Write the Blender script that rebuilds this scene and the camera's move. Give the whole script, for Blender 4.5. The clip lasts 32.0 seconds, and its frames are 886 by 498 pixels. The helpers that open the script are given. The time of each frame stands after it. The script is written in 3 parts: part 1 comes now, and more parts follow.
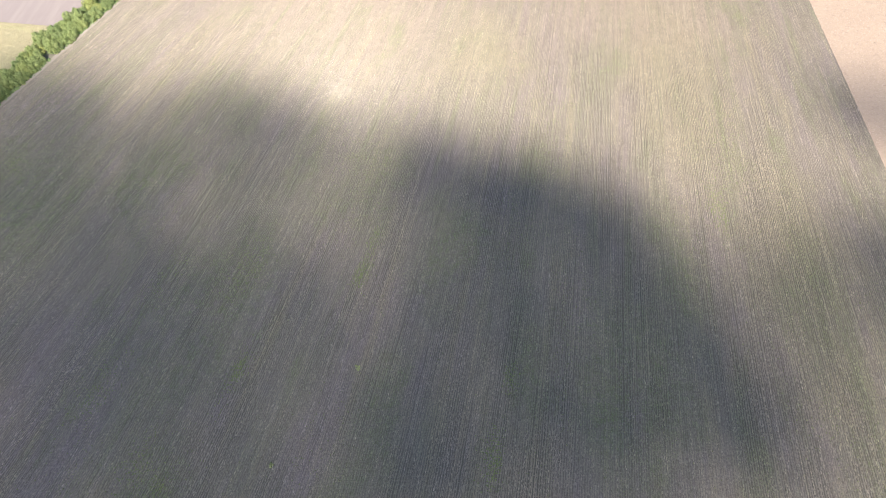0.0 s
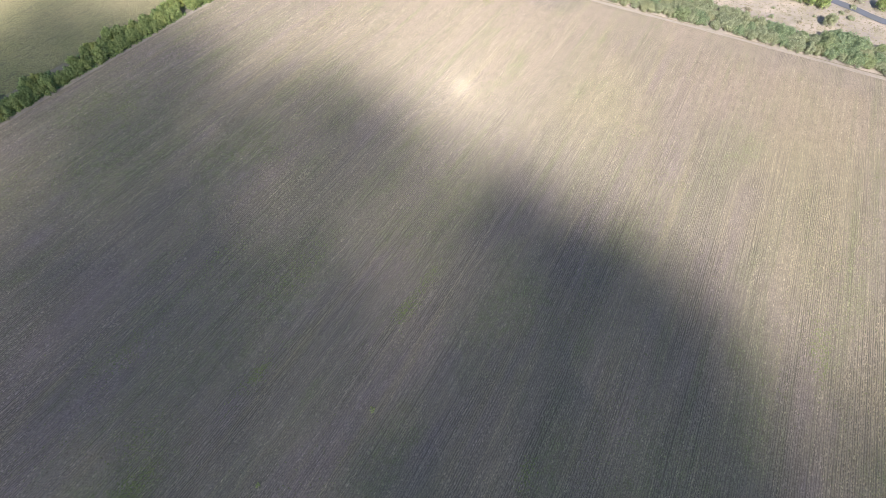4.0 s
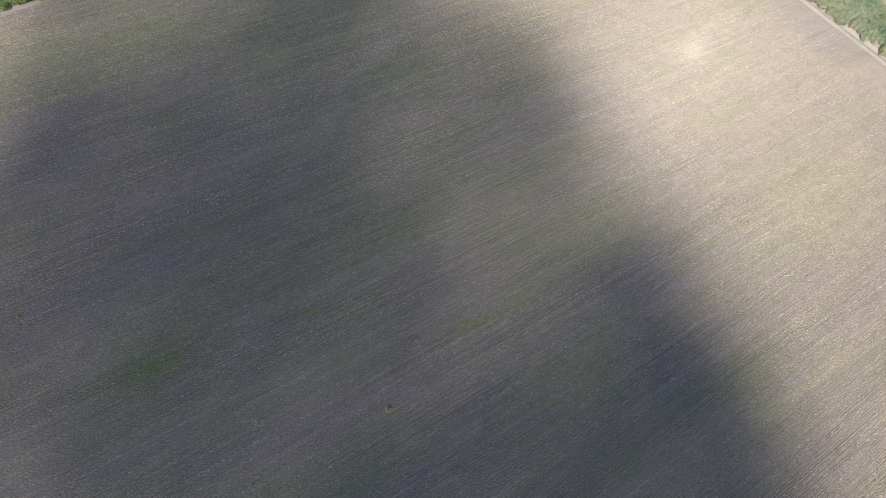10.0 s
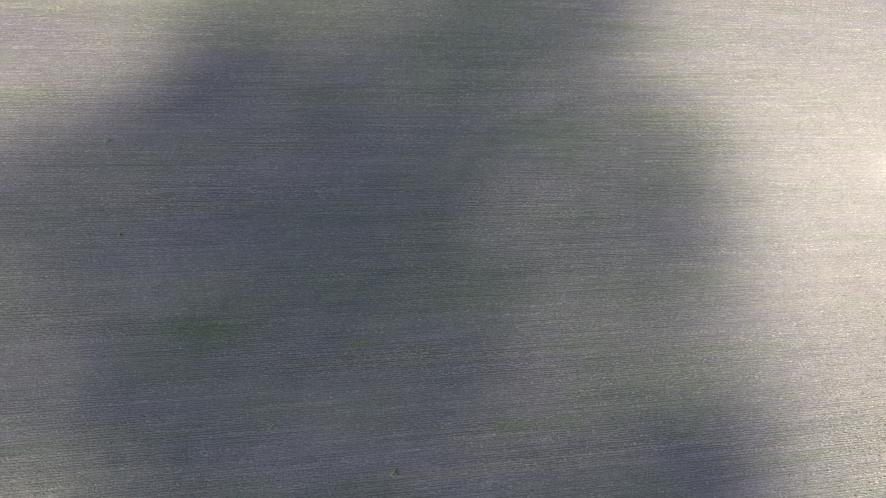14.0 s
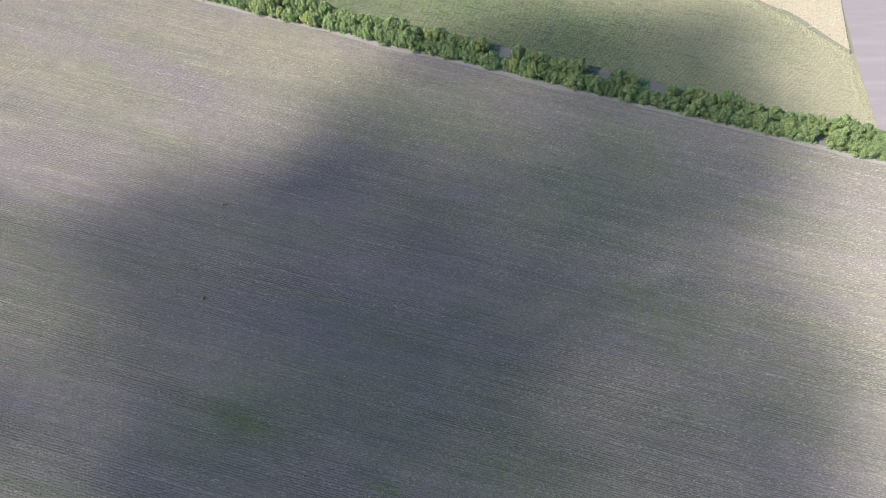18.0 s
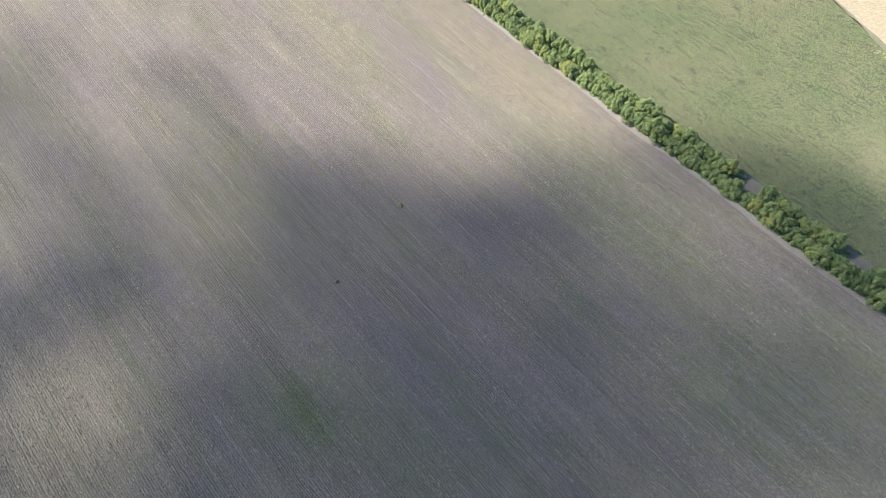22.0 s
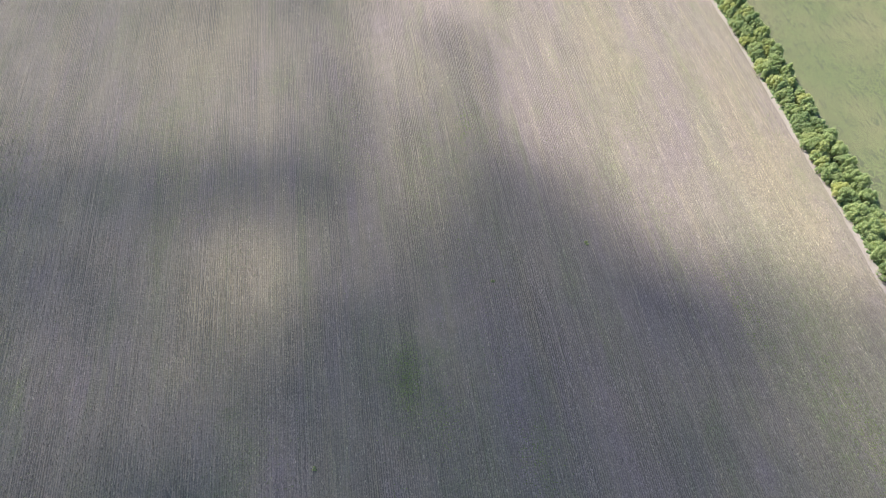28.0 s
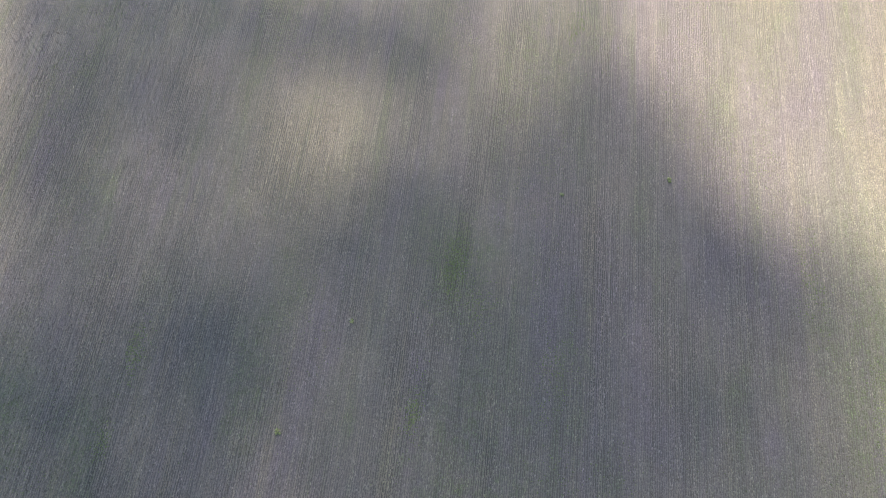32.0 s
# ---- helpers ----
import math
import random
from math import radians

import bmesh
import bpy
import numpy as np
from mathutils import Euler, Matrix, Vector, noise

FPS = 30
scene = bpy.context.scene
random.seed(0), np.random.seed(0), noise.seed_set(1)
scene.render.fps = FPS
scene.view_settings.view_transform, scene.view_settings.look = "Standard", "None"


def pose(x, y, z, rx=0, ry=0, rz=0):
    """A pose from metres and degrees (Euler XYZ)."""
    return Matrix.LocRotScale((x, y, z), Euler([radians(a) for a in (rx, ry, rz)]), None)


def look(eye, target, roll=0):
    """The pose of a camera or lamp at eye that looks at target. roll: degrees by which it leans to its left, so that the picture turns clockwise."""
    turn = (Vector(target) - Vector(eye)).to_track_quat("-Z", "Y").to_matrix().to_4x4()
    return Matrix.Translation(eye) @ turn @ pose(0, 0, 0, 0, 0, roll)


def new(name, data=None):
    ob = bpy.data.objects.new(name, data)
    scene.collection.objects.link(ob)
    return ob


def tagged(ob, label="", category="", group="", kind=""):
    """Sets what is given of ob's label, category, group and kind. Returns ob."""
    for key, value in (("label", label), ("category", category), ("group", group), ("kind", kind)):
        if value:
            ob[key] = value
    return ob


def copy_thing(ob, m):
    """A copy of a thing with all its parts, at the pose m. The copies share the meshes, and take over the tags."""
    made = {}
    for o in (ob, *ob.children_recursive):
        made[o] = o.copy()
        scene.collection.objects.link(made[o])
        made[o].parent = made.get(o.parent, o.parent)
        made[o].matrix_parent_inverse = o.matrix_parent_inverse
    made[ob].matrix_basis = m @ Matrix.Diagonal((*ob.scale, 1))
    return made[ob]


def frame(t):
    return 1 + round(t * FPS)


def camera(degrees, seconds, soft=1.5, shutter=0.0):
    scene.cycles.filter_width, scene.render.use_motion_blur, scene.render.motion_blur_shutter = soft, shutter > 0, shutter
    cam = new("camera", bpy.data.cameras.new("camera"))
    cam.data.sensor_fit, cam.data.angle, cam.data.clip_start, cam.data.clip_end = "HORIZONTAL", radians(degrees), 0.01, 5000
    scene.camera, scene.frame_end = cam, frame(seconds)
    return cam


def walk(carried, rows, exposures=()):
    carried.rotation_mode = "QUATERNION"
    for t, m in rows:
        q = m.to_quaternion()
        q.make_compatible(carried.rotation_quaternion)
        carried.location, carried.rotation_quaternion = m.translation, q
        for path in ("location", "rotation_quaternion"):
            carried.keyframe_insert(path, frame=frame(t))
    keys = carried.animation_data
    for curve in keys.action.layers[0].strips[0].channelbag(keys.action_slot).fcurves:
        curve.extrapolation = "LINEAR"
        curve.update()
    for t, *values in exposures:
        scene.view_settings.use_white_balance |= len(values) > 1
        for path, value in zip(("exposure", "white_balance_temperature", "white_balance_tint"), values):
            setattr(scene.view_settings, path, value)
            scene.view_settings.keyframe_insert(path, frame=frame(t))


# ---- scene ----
cam = camera(78.3, 32.0, soft=0.6)
PATH = [
    (0, (1.268, -0.346, 98.953), (1.268, 0.764, 97.29), -1.5),
    (0.5, (1.717, 1.087, 98.874), (1.721, 2.199, 97.212), -1.4),
    (1, (2.151, 2.671, 98.779), (2.159, 3.784, 97.118), -1.4),
    (1.5, (2.574, 4.354, 98.68), (2.585, 5.47, 97.02), -1.4),
    (2, (2.933, 5.969, 98.604), (2.926, 7.086, 96.945), -1.2),
    (2.5, (3.226, 7.563, 98.532), (3.159, 8.682, 96.876), -0.6),
    (3, (3.435, 9.219, 98.457), (3.272, 10.329, 96.802), 0.5),
    (3.5, (3.515, 10.95, 98.371), (3.279, 12.046, 96.715), 1.3),
    (5.5, (3.417, 17.969, 97.639), (3.056, 18.981, 95.952), 2.6),
    (6, (3.35, 19.714, 97.508), (2.954, 20.713, 95.821), 2.7),
    (6.5, (3.13, 21.484, 97.415), (2.687, 22.459, 95.726), 2.9),
    (7, (2.781, 23.124, 97.35), (2.311, 24.065, 95.649), 3.2),
    (7.5, (2.334, 24.759, 97.353), (1.873, 25.631, 95.613), 3.5),
    (8, (1.781, 26.462, 97.361), (1.286, 27.31, 95.619), 3.7),
    (8.5, (1.131, 28.207, 97.381), (0.591, 29.02, 95.636), 4.1),
    (9, (0.349, 29.951, 97.397), (-0.225, 30.733, 95.648), 4.4),
    (9.5, (-0.462, 31.568, 97.422), (-1.031, 32.27, 95.638), 4.9),
    (10, (-1.273, 33.111, 97.476), (-1.829, 33.741, 95.661), 5.2),
    (10.5, (-2.147, 34.589, 97.541), (-2.733, 35.185, 95.724), 5.2),
    (11, (-3.18, 35.949, 97.601), (-3.802, 36.5, 95.782), 5.5),
    (11.5, (-4.415, 37.185, 97.638), (-5.069, 37.69, 95.817), 5.8),
    (12, (-5.858, 38.323, 97.641), (-6.534, 38.789, 95.817), 5.7),
    (12.5, (-7.362, 39.462, 97.638), (-8.051, 39.903, 95.813), 5.5),
    (13, (-8.93, 40.594, 97.654), (-9.63, 41.008, 95.827), 5.3),
    (13.5, (-10.651, 41.726, 97.686), (-11.366, 42.095, 95.855), 5.1),
    (14, (-12.446, 42.833, 97.75), (-13.177, 43.15, 95.915), 4.9),
    (14.5, (-14.293, 43.921, 97.805), (-15.032, 44.205, 95.968), 4.4),
    (16.5, (-21.825, 48.167, 97.829), (-22.794, 48.388, 96.094), -1.0),
    (17, (-23.829, 48.878, 97.807), (-24.809, 49.039, 96.071), -1.5),
    (17.5, (-25.838, 49.376, 97.781), (-26.831, 49.443, 96.046), -1.5),
    (18, (-27.754, 49.768, 97.74), (-28.756, 49.753, 96.009), -1.5),
    (18.5, (-29.685, 49.997, 97.654), (-30.687, 49.896, 95.926), -1.6),
    (19, (-31.64, 50.08, 97.529), (-32.641, 49.904, 95.807), -1.7),
    (19.5, (-33.523, 50.116, 97.383), (-34.517, 49.87, 95.665), -1.7),
    (20, (-35.237, 50.151, 97.227), (-36.222, 49.838, 95.514), -1.7),
    (20.5, (-36.733, 50.173, 97.076), (-37.704, 49.792, 95.37), -1.8),
    (21, (-38.069, 50.14, 96.904), (-39.025, 49.694, 95.204), -1.7),
    (21.5, (-39.183, 50.028, 96.739), (-40.115, 49.505, 95.048), -1.6),
    (22, (-39.957, 49.872, 96.583), (-40.86, 49.271, 94.903), -1.2),
    (22.5, (-40.272, 49.862, 96.51), (-41.108, 49.159, 94.834), -0.4),
    (23, (-40.233, 50.004, 96.505), (-40.987, 49.207, 94.833), 0.2),
    (23.5, (-40.159, 50.201, 96.492), (-40.863, 49.349, 94.826), 0.6),
    (24, (-40.109, 50.44, 96.498), (-40.775, 49.55, 94.836), 0.8),
    (24.5, (-40.102, 50.533, 96.517), (-40.754, 49.627, 94.858), 0.7),
    (26.5, (-40.451, 49.659, 96.501), (-41.001, 48.687, 94.842), -0.4),
    (27, (-40.626, 49.521, 96.488), (-41.146, 48.531, 94.831), -0.4),
    (27.5, (-40.772, 49.481, 96.505), (-41.254, 48.469, 94.849), -0.2),
    (28, (-40.777, 49.572, 96.532), (-41.237, 48.545, 94.879), -0.2),
    (28.5, (-40.628, 49.834, 96.597), (-41.046, 48.834, 94.916), -0.2),
    (29, (-40.41, 50.148, 96.703), (-40.754, 49.237, 94.956), -0.0),
    (29.5, (-40.286, 50.376, 96.797), (-40.572, 49.538, 95.003), 0.2),
    (30, (-40.244, 50.519, 96.9), (-40.493, 49.76, 95.067), 0.3),
    (30.5, (-40.304, 50.476, 96.953), (-40.544, 49.734, 95.111), 0.3),
    (31, (-40.382, 50.352, 96.979), (-40.614, 49.608, 95.137), 0.4),
    (31.5, (-40.465, 50.217, 96.971), (-40.663, 49.463, 95.13), 1.2),
    (32, (-40.554, 50.086, 96.947), (-40.697, 49.318, 95.106), 2.3),
]
EXPOSURES = [(0, 0.73, 6330, 10), (3, 0.45, 6270, 10), (6, 0.44, 6200, 10), (9, 0.25, 6100, 10), (12, 0.38, 5850, 9), (14, 0.40, 5640, 9), (17, 0.40, 5600, 9), (19, 0.55, 5650, 9),
             (23, 0.64, 5960, 9), (28, 0.74, 6000, 10), (32, 0.94, 6100, 10)]
SIZE = 1.6  # metres to one unit of the plan: rows 0.7 m apart, a cart track about 2.3 m wide
walk(cam, [(t, look(Vector(eye) * SIZE, Vector(target) * SIZE, roll)) for t, eye, target, roll in PATH], EXPOSURES)

# ---- world and sun ----
SUN = Vector((0.174, -0.7514, 0.6364)).normalized()
world = bpy.data.worlds.new("sky")
scene.world = world
world.use_nodes = True
wn = world.node_tree.nodes
sky = wn.new("ShaderNodeTexSky")
sky.sky_type, sky.sun_disc = "NISHITA", False
sky.sun_elevation = math.asin(SUN.z)
sky.sun_rotation = math.atan2(SUN.x, SUN.y)
sky.air_density, sky.dust_density, sky.ozone_density = 1.2, 0.8, 3.0
wn["Background"].inputs["Strength"].default_value = 0.083
world.node_tree.links.new(sky.outputs[0], wn["Background"].inputs["Color"])
sun = new("sun", bpy.data.lights.new("sun", "SUN"))
sun.data.energy, sun.data.angle, sun.data.color = 5.1, radians(0.6), (1.0, 0.905, 0.785)
sun.matrix_world = look(SUN * 900, (0, 0, 0))


# ---- materials ----
class Nodes:
    """Short hand for building a node material."""

    def __init__(self, name):
        self.mat = bpy.data.materials.new(name)
        self.mat.use_nodes = True
        self.tree = self.mat.node_tree
        self.bsdf = self.tree.nodes["Principled BSDF"]
        self.out = self.tree.nodes["Material Output"]

    def add(self, kind, **values):
        n = self.tree.nodes.new("ShaderNode" + kind)
        for k, v in values.items():
            setattr(n, k, v)
        return n

    def link(self, a, b):
        self.tree.links.new(a, b)

    def coord(self, which="Object"):
        return self.add("TexCoord").outputs[which]

    def stretch(self, vec, scale, rot=0.0):
        m = self.add("Mapping")
        m.inputs["Scale"].default_value = scale
        m.inputs["Rotation"].default_value = (0, 0, rot)
        self.link(vec, m.inputs["Vector"])
        return m.outputs[0]

    def noise(self, vec, scale, detail=4.0, rough=0.55):
        n = self.add("TexNoise")
        n.inputs["Scale"].default_value, n.inputs["Detail"].default_value = scale, detail
        n.inputs["Roughness"].default_value = rough
        self.link(vec, n.inputs["Vector"])
        return n.outputs["Fac"]

    def ramp(self, fac, *stops):
        r = self.add("ValToRGB")
        els = r.color_ramp.elements
        while len(els) < len(stops):
            els.new(0.5)
        for e, (p, c) in zip(els, stops):
            e.position = p
            e.color = (*c, 1) if len(c) == 3 else (c[0], c[0], c[0], 1)
        self.link(fac, r.inputs[0])
        return r.outputs[0]

    def mix(self, fac, a, b, blend="MIX"):
        m = self.add("Mix", data_type="RGBA", blend_type=blend)
        for s, v in ((m.inputs[0], fac), (m.inputs[6], a), (m.inputs[7], b)):
            if isinstance(v, bpy.types.NodeSocket):
                self.link(v, s)
            elif isinstance(v, (int, float)):
                s.default_value = v
            else:
                s.default_value = (*v, 1)
        return m.outputs[2]

    def math(self, op, a, b=0.0):
        m = self.add("Math", operation=op)
        for s, v in ((m.inputs[0], a), (m.inputs[1], b)):
            if isinstance(v, bpy.types.NodeSocket):
                self.link(v, s)
            else:
                s.default_value = v
        return m.outputs[0]

    def bump(self, height, dist, strength=1.0):
        b = self.add("Bump")
        b.inputs["Strength"].default_value, b.inputs["Distance"].default_value = strength, dist
        self.link(height, b.inputs["Height"])
        self.link(b.outputs[0], self.bsdf.inputs["Normal"])

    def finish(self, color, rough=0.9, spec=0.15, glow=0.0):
        """glow: weight of sun-turned glossy lobes that imitate the bright spot opposite the sun."""
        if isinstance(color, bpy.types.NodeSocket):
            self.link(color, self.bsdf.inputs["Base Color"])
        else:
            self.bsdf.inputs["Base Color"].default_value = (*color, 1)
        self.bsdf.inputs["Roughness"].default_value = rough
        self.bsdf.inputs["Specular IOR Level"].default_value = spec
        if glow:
            sun_normal = self.add("CombineXYZ")
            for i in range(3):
                sun_normal.inputs[i].default_value = SUN[i]
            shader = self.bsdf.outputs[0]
            # highlight put into the material: three lobes, from broad halo to small core
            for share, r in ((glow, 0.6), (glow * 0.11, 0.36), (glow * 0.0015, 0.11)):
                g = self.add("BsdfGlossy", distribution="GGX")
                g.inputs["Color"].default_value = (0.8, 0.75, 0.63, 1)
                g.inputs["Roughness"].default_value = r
                self.link(sun_normal.outputs[0], g.inputs["Normal"])
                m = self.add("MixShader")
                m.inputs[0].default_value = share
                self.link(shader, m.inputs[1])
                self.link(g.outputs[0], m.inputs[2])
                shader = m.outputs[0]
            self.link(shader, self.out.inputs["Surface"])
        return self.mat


# strength of the imitated bright spot on field and crop surfaces
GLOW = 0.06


# where the soil and its weeds change: x, y, half width across and along the rows, slope of the rows
GREEN_SPOTS = [(-112, 92, 10, 18, 0.35), (-46, 57, 14, 26, 0.28), (-51, 14, 6, 13, 0.3), (17, 38, 5, 14, 0.2), (36, 34, 13, 22, 0.19), (50, 62, 7, 16, 0.18), (4, 66, 8, 16, 0.23), (-14, 86, 7, 14, 0.25), (-122, 42, 11, 38, 0.36), (-95, 82, 17, 22, 0.33),
               (-70, 88, 10, 16, 0.3), (-78, -35, 6, 16, 0.3), (-22, -73, 5, 20, 0.25), (-14, 24, 5, 20, 0.25)]
YELLOW_SPOTS = [(66, 118, 16, 40, 0.16), (76, 58, 12, 34, 0.15), (14, 132, 9, 20, 0.22), (-146, 2, 8, 44, 0.37), (-140, -60, 8, 34, 0.37),
                (-24, -16, 13, 24, 0.25), (-34, -112, 20, 26, 0.26)]
PINK_SPOTS = [(-20, 152, 60, 30, 0.25), (62, 150, 40, 26, 0.18), (10, 170, 70, 9, 0.0)]
PURPLE_SPOTS = [(-66, 50, 7, 16, 0.3), (-106, 14, 9, 24, 0.35), (-72, 22, 10, 18, 0.32), (-78, 44, 7, 18, 0.32), (-104, 112, 11, 14, 0.35), (-104, -38, 14, 34, 0.33), (-96, -90, 16, 22, 0.32),
                (-26, 68, 5, 14, 0.26), (-2, 92, 6, 14, 0.23)]


def spots(n, co, places):
    """How far a place lies inside any of the soft-edged patches, 0 to 1."""
    best = None
    for x, y, a, b, slope in places:
        m = n.add("Mapping", vector_type="TEXTURE")
        m.inputs["Location"].default_value = (x, y, 0)
        m.inputs["Rotation"].default_value = (0, 0, -math.atan(slope))
        m.inputs["Scale"].default_value = (a * 1.35, b * 1.35, 1)
        n.link(co, m.inputs["Vector"])
        d = n.add("VectorMath", operation="LENGTH")
        n.link(m.outputs[0], d.inputs[0])
        way = n.add("MapRange", interpolation_type="SMOOTHSTEP")
        n.link(d.outputs["Value"], way.inputs[0])
        way.inputs[1].default_value, way.inputs[2].default_value = 1.15, 0.15
        way.inputs[3].default_value, way.inputs[4].default_value = 0.0, 1.0
        best = way.outputs[0] if best is None else n.math("MAXIMUM", best, way.outputs[0])
    return best


def field_tone(n):
    """Row-wise streaks and the soft green, yellow and purplish patches of the harvested field."""
    uv = n.coord("UV")
    co = n.coord("Object")
    streak = n.noise(n.stretch(uv, (0.36, 0.04, 1)), 1.0, 3.0, 0.6)
    lines = n.noise(n.stretch(uv, (0.75, 0.03, 1)), 1.0, 2.0, 0.6)
    streak = n.math("ADD", n.math("MULTIPLY", streak, 0.5), n.math("MULTIPLY", lines, 0.5))
    wob = n.add("TexNoise")
    wob.inputs["Scale"].default_value, wob.inputs["Detail"].default_value = 0.06, 5.0
    wob.inputs["Roughness"].default_value = 0.65
    n.link(co, wob.inputs["Vector"])
    away = n.add("VectorMath", operation="MULTIPLY_ADD")
    n.link(wob.outputs["Color"], away.inputs[0])
    away.inputs[1].default_value = (26, 40, 0)
    away.inputs[2].default_value = (-13, -20, 0)
    moved = n.add("VectorMath", operation="ADD")
    n.link(co, moved.inputs[0])
    n.link(away.outputs[0], moved.inputs[1])
    bent = moved.outputs[0]
    spread = n.noise(n.stretch(uv, (0.03, 0.011, 1)), 1.0, 5.0, 0.65)
    fine = n.noise(co, 0.35, 4.0, 0.65)
    patch = n.ramp(n.noise(n.stretch(uv, (0.105, 0.05, 1)), 1.0, 4.0, 0.65), (0.3, (0.35,)), (0.62, (1,)))
    patch = n.math("MULTIPLY", patch, n.ramp(n.noise(co, 0.55, 3.0, 0.7), (0.36, (0.35,)), (0.6, (1.25,))))
    green = n.math("MULTIPLY", n.math("MAXIMUM", spots(n, bent, GREEN_SPOTS), n.ramp(spread, (0.53, (0,)), (0.72, (0.65,)))), patch)
    yellow = n.math("MAXIMUM", spots(n, bent, YELLOW_SPOTS), n.ramp(spread, (0.28, (0.4,)), (0.42, (0,))))
    hue = n.noise(n.stretch(uv, (0.1, 0.012, 1)), 1.0, 4.0, 0.6)
    yellow = n.math("MAXIMUM", yellow, n.ramp(hue, (0.53, (0,)), (0.68, (0.75,))))
    green = n.math("MAXIMUM", green, n.ramp(hue, (0.32, (0.7,)), (0.45, (0,))))
    tint = n.noise(n.stretch(uv, (0.04, 0.03, 1)), 1.0, 4.0, 0.62)
    purple = n.math("MAXIMUM", spots(n, bent, PURPLE_SPOTS), n.ramp(tint, (0.50, (0,)), (0.64, (1,))))
    green = n.math("MAXIMUM", green, n.math("MULTIPLY", n.ramp(tint, (0.34, (0.85,)), (0.46, (0,))), n.ramp(fine, (0.35, (0.4,)), (0.6, (1,)))))
    pink = spots(n, bent, PINK_SPOTS)
    return uv, streak, green, yellow, purple, pink, fine


def field_soil():
    n = Nodes("field_soil")
    uv, streak, green, yellow, purple, pink, fine = field_tone(n)
    col = n.mix(n.math("MULTIPLY", purple, 0.75), (0.286, 0.239, 0.2), (0.285, 0.222, 0.232))
    col = n.mix(n.math("MULTIPLY", pink, 0.8), col, (0.37, 0.277, 0.225))
    col = n.mix(n.math("MULTIPLY", yellow, 0.66), col, (0.365, 0.305, 0.194))
    col = n.mix(n.math("MULTIPLY", green, 0.78), col, (0.205, 0.215, 0.112))
    col = n.mix(n.ramp(streak, (0.5, (0,)), (0.66, (0.45,))), col, (0.43, 0.365, 0.26))
    col = n.mix(n.ramp(fine, (0.3, (0.4,)), (0.6, (0,))), col, (0.15, 0.125, 0.10))
    wave = n.add("TexWave", wave_type="BANDS", bands_direction="X", wave_profile="SIN")
    wave.inputs["Scale"].default_value = 0.314159
    wave.inputs["Distortion"].default_value, wave.inputs["Detail"].default_value = 2.2, 2.0
    drift = n.add("CombineXYZ")
    n.link(n.math("MULTIPLY", n.math("SUBTRACT", n.noise(n.stretch(uv, (0.8, 0.015, 1)), 1.0, 2.0, 0.6), 0.5), 1.5), drift.inputs[0])
    loose = n.add("VectorMath", operation="ADD")
    n.link(uv, loose.inputs[0])
    n.link(drift.outputs[0], loose.inputs[1])
    n.link(loose.outputs[0], wave.inputs["Vector"])
    across = n.add("SeparateXYZ")
    n.link(uv, across.inputs[0])
    worn = n.add("MapRange")
    n.link(across.outputs[0], worn.inputs[0])
    worn.inputs[1].default_value, worn.inputs[2].default_value, worn.inputs[3].default_value = 15.0, 160.0, 0.45
    deep = n.math("MULTIPLY", worn.outputs[0], n.ramp(n.noise(n.stretch(uv, (0.046, 0.02, 1)), 1.0, 4.0, 0.65), (0.38, (0.3,)), (0.62, (1,))))
    deep = n.math("MULTIPLY", deep, n.math("SUBTRACT", 1.0, n.math("MULTIPLY", pink, 0.8)))
    col = n.mix(n.math("MULTIPLY", n.ramp(wave.outputs["Fac"], (0.25, (0.9,)), (0.72, (0,))), deep), col, (0.09, 0.08, 0.066))
    grain = n.noise(n.coord("Object"), 3.0, 3.0, 0.7)
    col = n.mix(n.ramp(grain, (0.36, (0.5,)), (0.5, (0,))), col, (0.13, 0.11, 0.09))
    col = n.mix(n.ramp(grain, (0.52, (0,)), (0.68, (0.5,))), col, (0.46, 0.39, 0.31))
    n.bump(n.math("ADD", n.math("MULTIPLY", wave.outputs["Fac"], 0.3), grain), 0.1, 0.6)
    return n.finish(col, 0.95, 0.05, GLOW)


def field_straw():
    n = Nodes("crop_residue")
    uv, streak, green, yellow, purple, pink, fine = field_tone(n)
    pick = n.add("NewGeometry").outputs["Random Per Island"]
    dry = n.mix(n.math("MULTIPLY", purple, 0.75), (0.284, 0.238, 0.194), (0.285, 0.222, 0.228))
    dry = n.mix(n.math("MULTIPLY", pink, 0.8), dry, (0.33, 0.26, 0.205))
    col = n.mix(n.math("MULTIPLY", yellow, 0.7), dry, (0.37, 0.31, 0.188))
    col = n.mix(n.math("MULTIPLY", green, 0.8), col, (0.20, 0.235, 0.10))
    col = n.mix(n.ramp(streak, (0.51, (0,)), (0.64, (0.45,))), col, (0.47, 0.395, 0.275))
    col = n.mix(n.ramp(streak, (0.36, (0.35,)), (0.48, (0,))), col, (0.17, 0.15, 0.125))
    each = n.noise(n.stretch(uv, (1.7, 0.11, 1)), 1.0, 2.0, 0.6)
    col = n.mix(1.0, col, n.ramp(each, (0.36, (0.86,)), (0.5, (1,)), (0.66, (1.2,))), "MULTIPLY")
    shade = n.ramp(pick, (0.0, (0.6,)), (0.3, (0.92,)), (0.7, (1.12,)), (0.94, (1.28,)), (1.0, (1.5,)))
    col = n.mix(1.0, col, shade, "MULTIPLY")
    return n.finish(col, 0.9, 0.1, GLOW)


